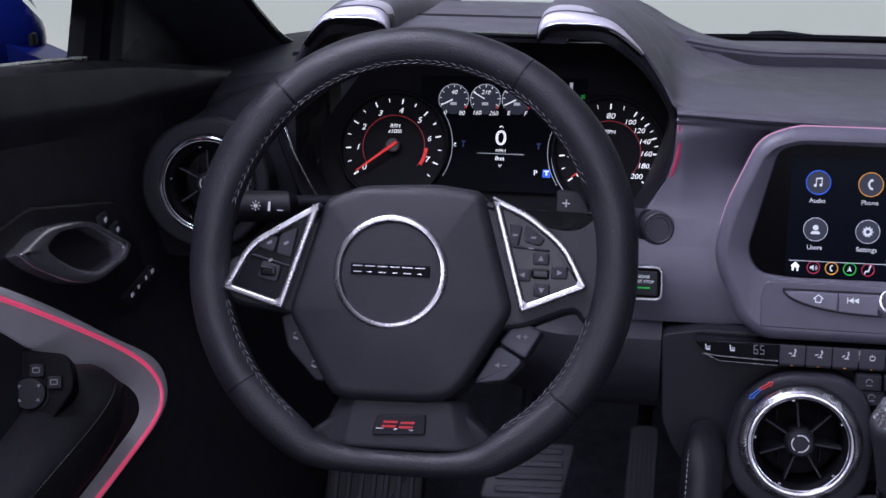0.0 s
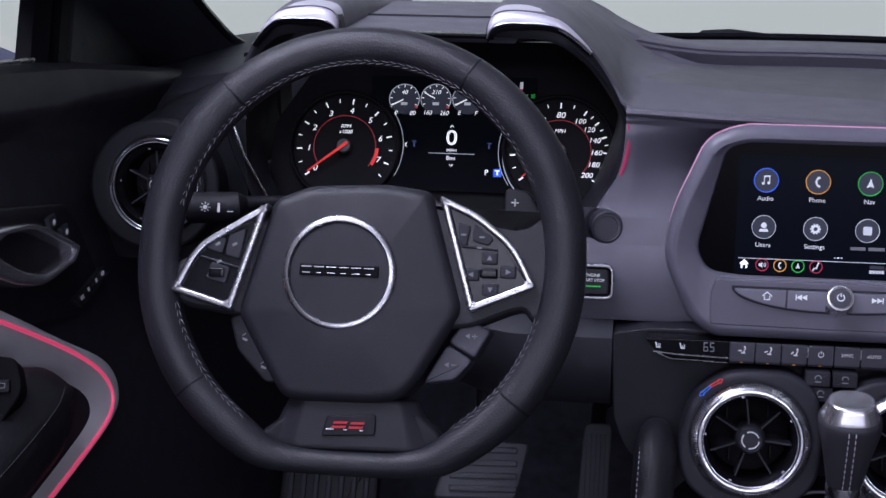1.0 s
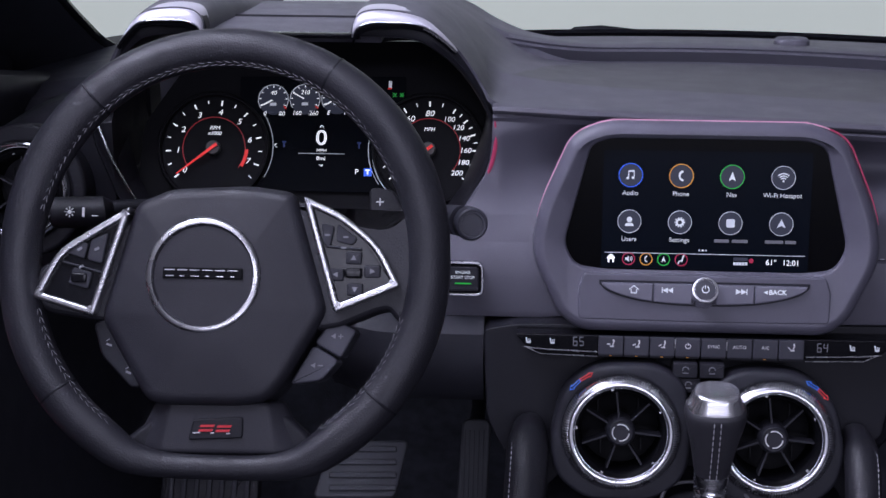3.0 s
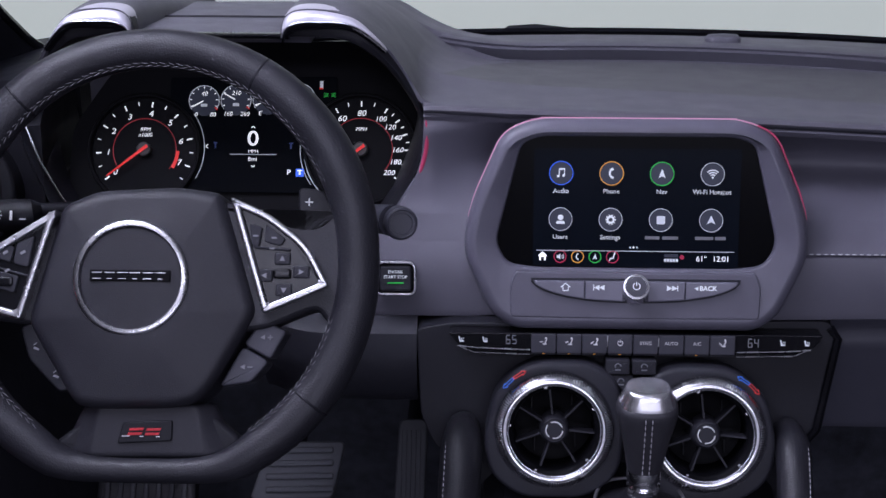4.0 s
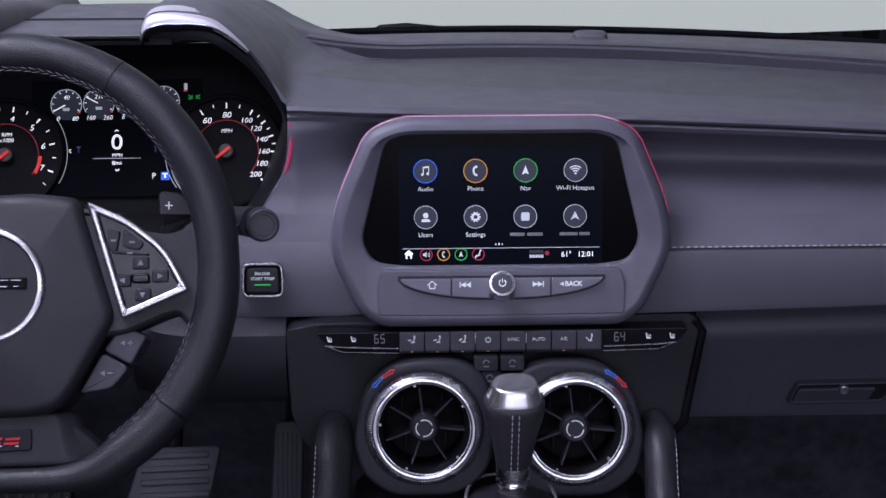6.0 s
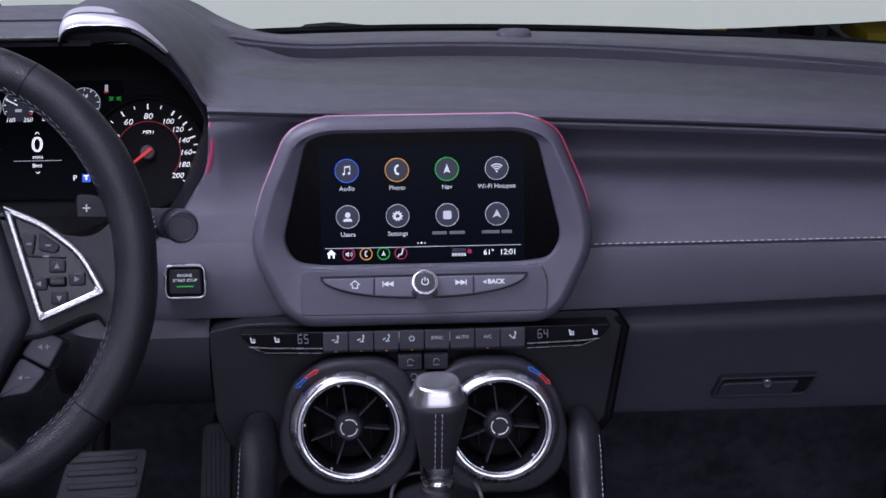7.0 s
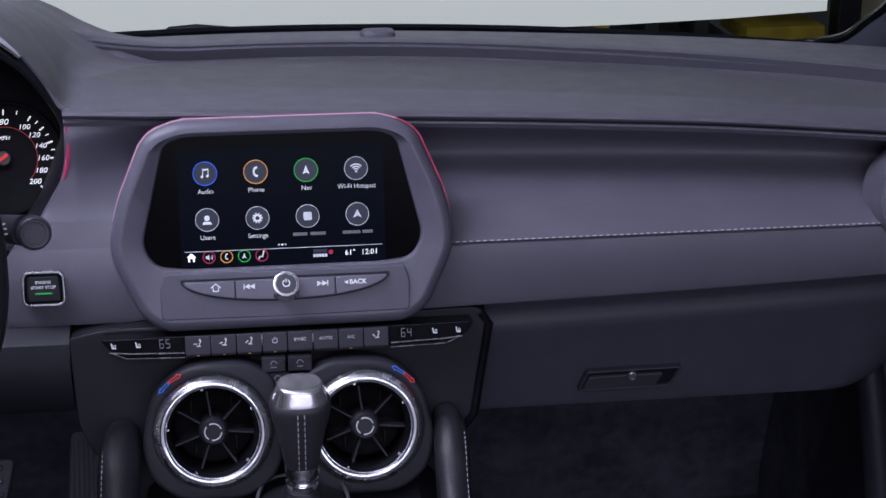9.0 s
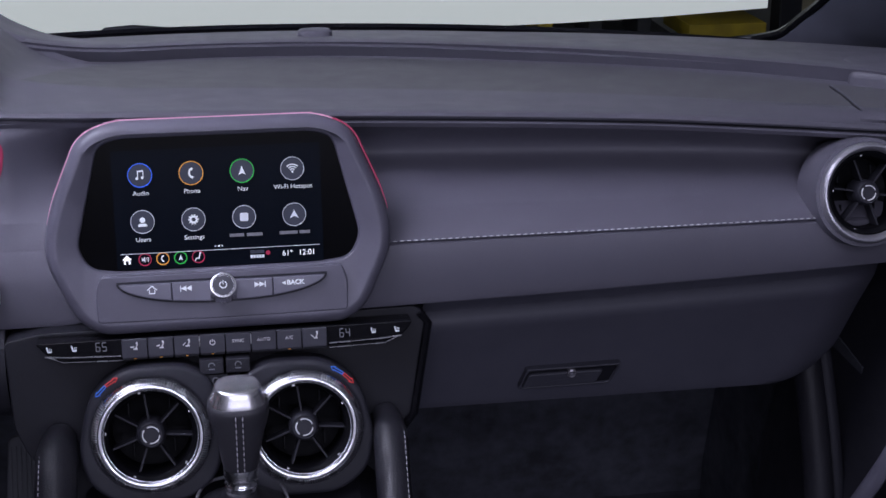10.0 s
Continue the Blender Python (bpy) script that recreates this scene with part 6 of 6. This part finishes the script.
door = thing("driver_door", DM, "black car door lining with a silver pull trim and red light strip", "car door")


rows = []
for k in range(24):
    u = -0.75 + 1.12 * k / 23
    sill = 0.186 - 0.19 * (u + 0.04) if u < 0.05 else 0.169 - 0.26 * (u - 0.05)
    g = max(0, (u - 0.05) / 0.32)
    inw = 0.03 * g
    ridge = sill - (0.044 - 0.1 * max(0.0, u))
    rows.append([(u, -0.66, -0.06), (u, -0.6, 0.02 + inw), (u, -0.2, 0.0 + inw), (u, -0.05, -0.008 + inw), (u, min(0.06, ridge - 0.04), -0.009 + inw), (u, ridge - 0.022, -0.005 + inw), (u, ridge - 0.006, 0.009 + inw), (u, ridge, 0.0125 + inw), (u, ridge + 0.005, 0.0135 + inw), (u, sill - 0.01, 0.0115 + inw), (u, sill - 0.002, 0.0 + inw), (u, sill + 0.001, -0.02 + inw), (u, sill - 0.004, -0.09), (u, -0.6, -0.11)])
bm = bmesh.new()
skin(bm, rows)
lining = part("lining", bm, M_DOOR, door, "black door lining")
bm = bmesh.new()
prism(bm, rpoly([(-0.27, 0.10), (-0.19, 0.1), (-0.02, 0.053), (-0.006, 0.035), (0.012, -0.03), (-0.05, -0.045), (-0.2, 0.0), (-0.3, 0.06)], 0.012, 5), -0.02, -0.003, 0.003)
part("handle_recess", bm, M_BLACK, door)
ho = rpoly([(-0.25, 0.0795), (-0.192, 0.0835), (-0.115, 0.0645), (-0.043, 0.0195), (-0.058, 0.0095), (-0.132, 0.0125), (-0.182, 0.032), (-0.232, 0.062)], [0.006, 0.02, 0.03, 0.008, 0.01, 0.02, 0.02, 0.01], 5)
hi = rpoly([(-0.205, 0.0685), (-0.178, 0.073), (-0.12, 0.0605), (-0.058, 0.0215), (-0.068, 0.0165), (-0.125, 0.0205), (-0.165, 0.038), (-0.193, 0.0575)], [0.006, 0.012, 0.02, 0.006, 0.006, 0.014, 0.014, 0.008], 5)
part("door_handle", ring_slab(bmesh.new(), ho, hi, -0.01, 0.012, 0.004), M_HANDLE, door, "silver door release handle")
for c in ((-0.0669, 0.0493), (-0.0464, 0.0337)):
    lk = part("lock_button", box(bmesh.new(), (c[0], c[1], 0.0), (0.018, 0.012, 0.004), 0.002), M_DARK, door)
    part("mark", bar(bmesh.new(), c, 0.0045, 0.003, 0.0024, 20), M_WHITE, lk)
mem = part("memory_keys", prism(bmesh.new(), rpoly([(-0.0656, -0.0237), (-0.053, -0.0355), (0.026, -0.0301), (0.0135, -0.02)], 0.003), -0.012, 0.0015, 0.001), M_STACK, door, "dark seat memory keys")
for k, c in enumerate(((-0.0487, -0.0274), (-0.0313, -0.0262), (-0.0103, -0.025), (0.0074, -0.0247))):
    part("mark", bar(bmesh.new(), c, 0.006 if k in (0, 3) else 0.003, 0.0032, 0.0019), M_WHITE, mem)
# pull trim: a broad silver band that turns down at its front end


def polyline(pts, n):
    return [Vector((p.x, p.y)) for p in spline([(x, y, 0) for x, y in pts], n)]


outer = polyline([(-0.36, 0.115), (-0.2715, 0.0637), (-0.1921, 0.0151), (-0.1028, -0.0455), (-0.034, -0.0915), (-0.0125, -0.12), (-0.02, -0.142), (-0.06, -0.1495), (-0.13, -0.151), (-0.2012, -0.1514), (-0.32, -0.15)], 64)
red = polyline([(-0.365, 0.105), (-0.2772, 0.0544), (-0.1979, 0.0061), (-0.1075, -0.0525), (-0.058, -0.0905), (-0.037, -0.118), (-0.042, -0.1355), (-0.07, -0.1435), (-0.14, -0.1455), (-0.2104, -0.1456), (-0.32, -0.145)], 64)
inner = polyline([(-0.37, 0.09), (-0.2886, 0.0361), (-0.2313, -0.0096), (-0.17, -0.05), (-0.118, -0.079), (-0.094, -0.1), (-0.09, -0.115), (-0.105, -0.124), (-0.16, -0.127), (-0.2243, -0.1281), (-0.32, -0.128)], 64)
bm = bmesh.new()
rows = []
for a, r, c in zip(outer, red, inner):
    rows.append([(*a, -0.02), (*a.lerp(r, 0.05), -0.002), (*a.lerp(r, 0.5), 0.0015), (*a.lerp(r, 0.9), 0.0015), (*r.lerp(c, 0.06), 0.0005), (*r.lerp(c, 0.5), -0.0015), (*r.lerp(c, 0.93), -0.006), (*c, -0.02)])
skin(bm, rows)
trim = part("pull_trim", bm, M_TRIM, door, "satin silver pull trim")
bm = bmesh.new()
tube(bm, [(*p, 0.0006) for p in red], 0.0021, 8)
part("ambient_strip", bm, M_REDL, trim, "lit red ambient strip")
bm = bmesh.new()
rows = []
for k in range(32):
    u = -0.62 + 0.485 * (k / 31) ** 0.7
    t = max(0.0, min(0.998, (u + 0.23) / 0.0955))
    s = math.sqrt(1 - t * t)
    rows.append([(u, -0.085 + (v + 0.085) * s, w * (0.25 + 0.75 * s) if w > 0 else w) for v, w in ((-0.03 + 0.09 * min(0.0, u + 0.2), -0.012), (-0.032 + 0.09 * min(0.0, u + 0.2), 0.004), (-0.038 + 0.08 * min(0.0, u + 0.2), 0.012), (-0.05 + 0.04 * min(0.0, u + 0.2), 0.02), (-0.06, 0.0265), (-0.0685, 0.0285), (-0.071, 0.0275), (-0.074, 0.0285), (-0.085, 0.0275), (-0.1, 0.024), (-0.112, 0.017), (-0.121, 0.006), (-0.124, -0.012))])
skin(bm, rows)
arm = part("armrest", bm, M_ARM, door, "padded black leather armrest", crease=60)
bm = bmesh.new()
stitches(bm, spline([(-0.176, -0.0615, 0.0245), (-0.2, -0.0665, 0.0275), (-0.254, -0.0685, 0.029), (-0.312, -0.0685, 0.029), (-0.5, -0.0685, 0.029)], 50), 0.003, 0.0018, 0.0003)
part("stitching", bm, M_THREAD, arm, "grey seam thread")
pod = DM.inverted() @ frame_m((-0.665, -0.2716, 0.6649), 32, 14)
bm = bmesh.new()
prism(bm, rpoly([(-0.06, -0.03), (0.012, -0.028), (0.034, 0.004), (0.03, 0.03), (-0.01, 0.036), (-0.06, 0.034)], 0.008), -0.03, -0.004, 0.002)
plate = part("switch_plate", bm, M_DEEP, door, "black mirror switch plate", m=pod)
mk = part("mirror_knob", lathe(bmesh.new(), [(0.0152, -0.006), (0.0152, -0.0028), (0.0142, -0.0022), (0.0138, -0.0035), (0.013, -0.0035), (0.0128, 0.0), (0.0118, 0.0018), (0.0, 0.0022)], 40), M_BLACK, door, "round black mirror knob", m=pod)
for x, y in ((-0.0075, 0.0058), (0.0075, 0.0058), (-0.0072, -0.0056), (0.0072, -0.0056)):
    part("mark", arrow(bmesh.new(), (x, y), 0.003, math.degrees(math.atan2(y, x)) - 90, 0.0024), M_GREYPRINT, mk)
for x, y, turn in ((0.005, 0.0178, -18), (0.0185, 0.0082, -40)):
    kk = part("mirror_key", box(bmesh.new(), (x, y, -0.003), (0.0125, 0.0105, 0.006), 0.002), M_BLACK, door, m=pod)
    bm = bmesh.new()
    for a, b, w, h in ((0, 0.0018, 0.0055, 0.0006), (0, -0.0018, 0.0045, 0.0006), (-0.0025, 0, 0.0006, 0.0036), (0.0025, 0, 0.0006, 0.0036)):
        bar(bm, (x + a, y + b), w, h, 0.0006)
    part("mark", bm, M_GREYPRINT, kk)
# window rubber, sail panel and glass edge
bm = bmesh.new()
tube(bm, [(-0.7, 0.303, -0.02), (-0.3, 0.2325, -0.02), (-0.05, 0.1905, -0.02), (0.03, 0.1765, -0.022)], 0.0022, 8)
part("window_seal", bm, M_CHROME, door, "thin bright window seal")
bm = bmesh.new()
rows = []
for t in (0, 0.5, 1):
    u, v = 0.044 + 0.129 * t, 0.165 + 0.14 * t
    rows.append([(u + a, v - 0.25 * a, w) for a, w in ((0, -0.034), (0.016, -0.024), (0.02, -0.036), (0.034, -0.036), (0.038, -0.024), (0.054, -0.022), (0.056, -0.05), (0, -0.05))])
skin(bm, rows)
part("window_post", bm, M_DEEP, door, "black window post")
bm = bmesh.new()
prism(bm, rpoly([(0.104, 0.157), (0.16, 0.137), (0.3, 0.095), (0.34, 0.2), (0.31, 0.34), (0.272, 0.34)], 0.006), -0.05, -0.02, 0.004)
part("sail_panel", bm, M_BLACK, door, "dark sail panel")

mir = thing("door_mirror", Matrix.Translation((-0.917, 0.17, 0.829)), "glossy blue outside door mirror", "mirror")
bm = bmesh.new()
rows = []
for t in range(9):
    a = t / 8
    k = math.sin(math.pi * (0.12 + 0.8 * a))
    rows.append([(p[0] * 0.10 * k, -0.06 + 0.15 * a, p[1] * 0.065 * k + 0.03) for p in rpoly([(-1.2, -1.1), (0.75, -1.1), (0.98, -0.3), (0.8, 0.4), (0.35, 1.2), (-1.2, 1.3)], 0.35, 4)])
skin(bm, rows)
part("shell", bm, M_CAR, mir, "blue painted mirror shell")
bm = bmesh.new()
rows = [[(x, y, z) for x, y, z in ((-0.08, -0.02 + o, 0.02), (0.05, -0.03 + o, 0.028), (0.085, -0.03 + o, 0.012), (0.155, -0.02 + o, -0.018), (0.155, -0.02 + o, -0.04), (-0.08, -0.02 + o, -0.04))] for o in (0.0, 0.02, 0.05)]
skin(bm, rows)
part("foot", bm, M_CAR, mir, "blue painted mirror foot")
part("trim_block", box(bmesh.new(), (0.1, -0.03, 0.024), (0.006, 0.012, 0.012), 0.003), M_BLACK, mir)
bm = bmesh.new()
box(bm, (-0.03, -0.075, 0.025), (0.16, 0.006, 0.1), 0.002)
part("mirror_glass", bm, M_BRIGHT, mir, "mirror glass")

# passenger door
DR = Matrix(((0, 0.1, -0.995, 0.69), (-1, 0, 0, 0), (0, 0.995, 0.1, 0.69), (0, 0, 0, 1)))
pd = thing("passenger_door", DR, "dark car door lining beside the passenger footwell", "car door")
rows = []
for k in range(20):
    u = -0.32 + 1.0 * k / 19
    rows.append([(u, -0.66, -0.1), (u, -0.6, 0.02), (u, -0.2, 0.01), (u, -0.02, 0.0), (u, 0.05, 0.004), (u, 0.075, 0.012), (u, 0.088, 0.008), (u, 0.092, -0.006), (u, 0.09, -0.08), (u, -0.6, -0.11)])
bm = bmesh.new()
skin(bm, rows)
part("lining", bm, M_DARK, pd)
bm = bmesh.new()
tube(bm, spline([(-0.05, -0.33, 0.03), (0.0, -0.25, 0.03), (0.06, -0.15, 0.03), (0.2, -0.05, 0.03), (0.4, 0.0, 0.03)], 24), 0.012, 10, squash=0.5)
part("pull_trim", bm, M_BEZEL, pd, "grey pull trim")
for k, (x, r) in enumerate(((0.603, 0.016), (0.622, 0.009))):
    bm = bmesh.new()
    tube(bm, spline([(x, 0.14, 0.52), (x + 0.012, 0.12, 0.42), (x + 0.02, 0.1, 0.3), (x + 0.02, 0.08, 0.12)], 16), r, 10)
    tagged(part("door_seal", bm, M_LEATHER if k == 0 else M_DARK), "black rubber door seal beside the footwell", "seal", kind="structure")
bm = bmesh.new()
rows = [[(0.66, y, z) for y, z in ((0.12, 0.1), (0.12, 0.5), (0.6, 0.55), (0.6, 0.1))], [(0.675, y, z) for y, z in ((0.12, 0.1), (0.12, 0.5), (0.6, 0.55), (0.6, 0.1))]]
skin(bm, rows)
tagged(part("kick_panel_right", bm, M_CARPET), "black carpeted footwell side", "footwell", kind="structure")
bm = bmesh.new()
rows = [[(-0.66, y, z) for y, z in ((-0.3, 0.1), (0.0, 0.5), (0.6, 0.55), (0.6, 0.1))], [(-0.645, y, z) for y, z in ((-0.3, 0.1), (0.0, 0.5), (0.6, 0.55), (0.6, 0.1))]]
skin(bm, rows)
tagged(part("kick_panel_left", bm, M_CARPET), "black carpeted footwell side", "footwell", kind="structure")
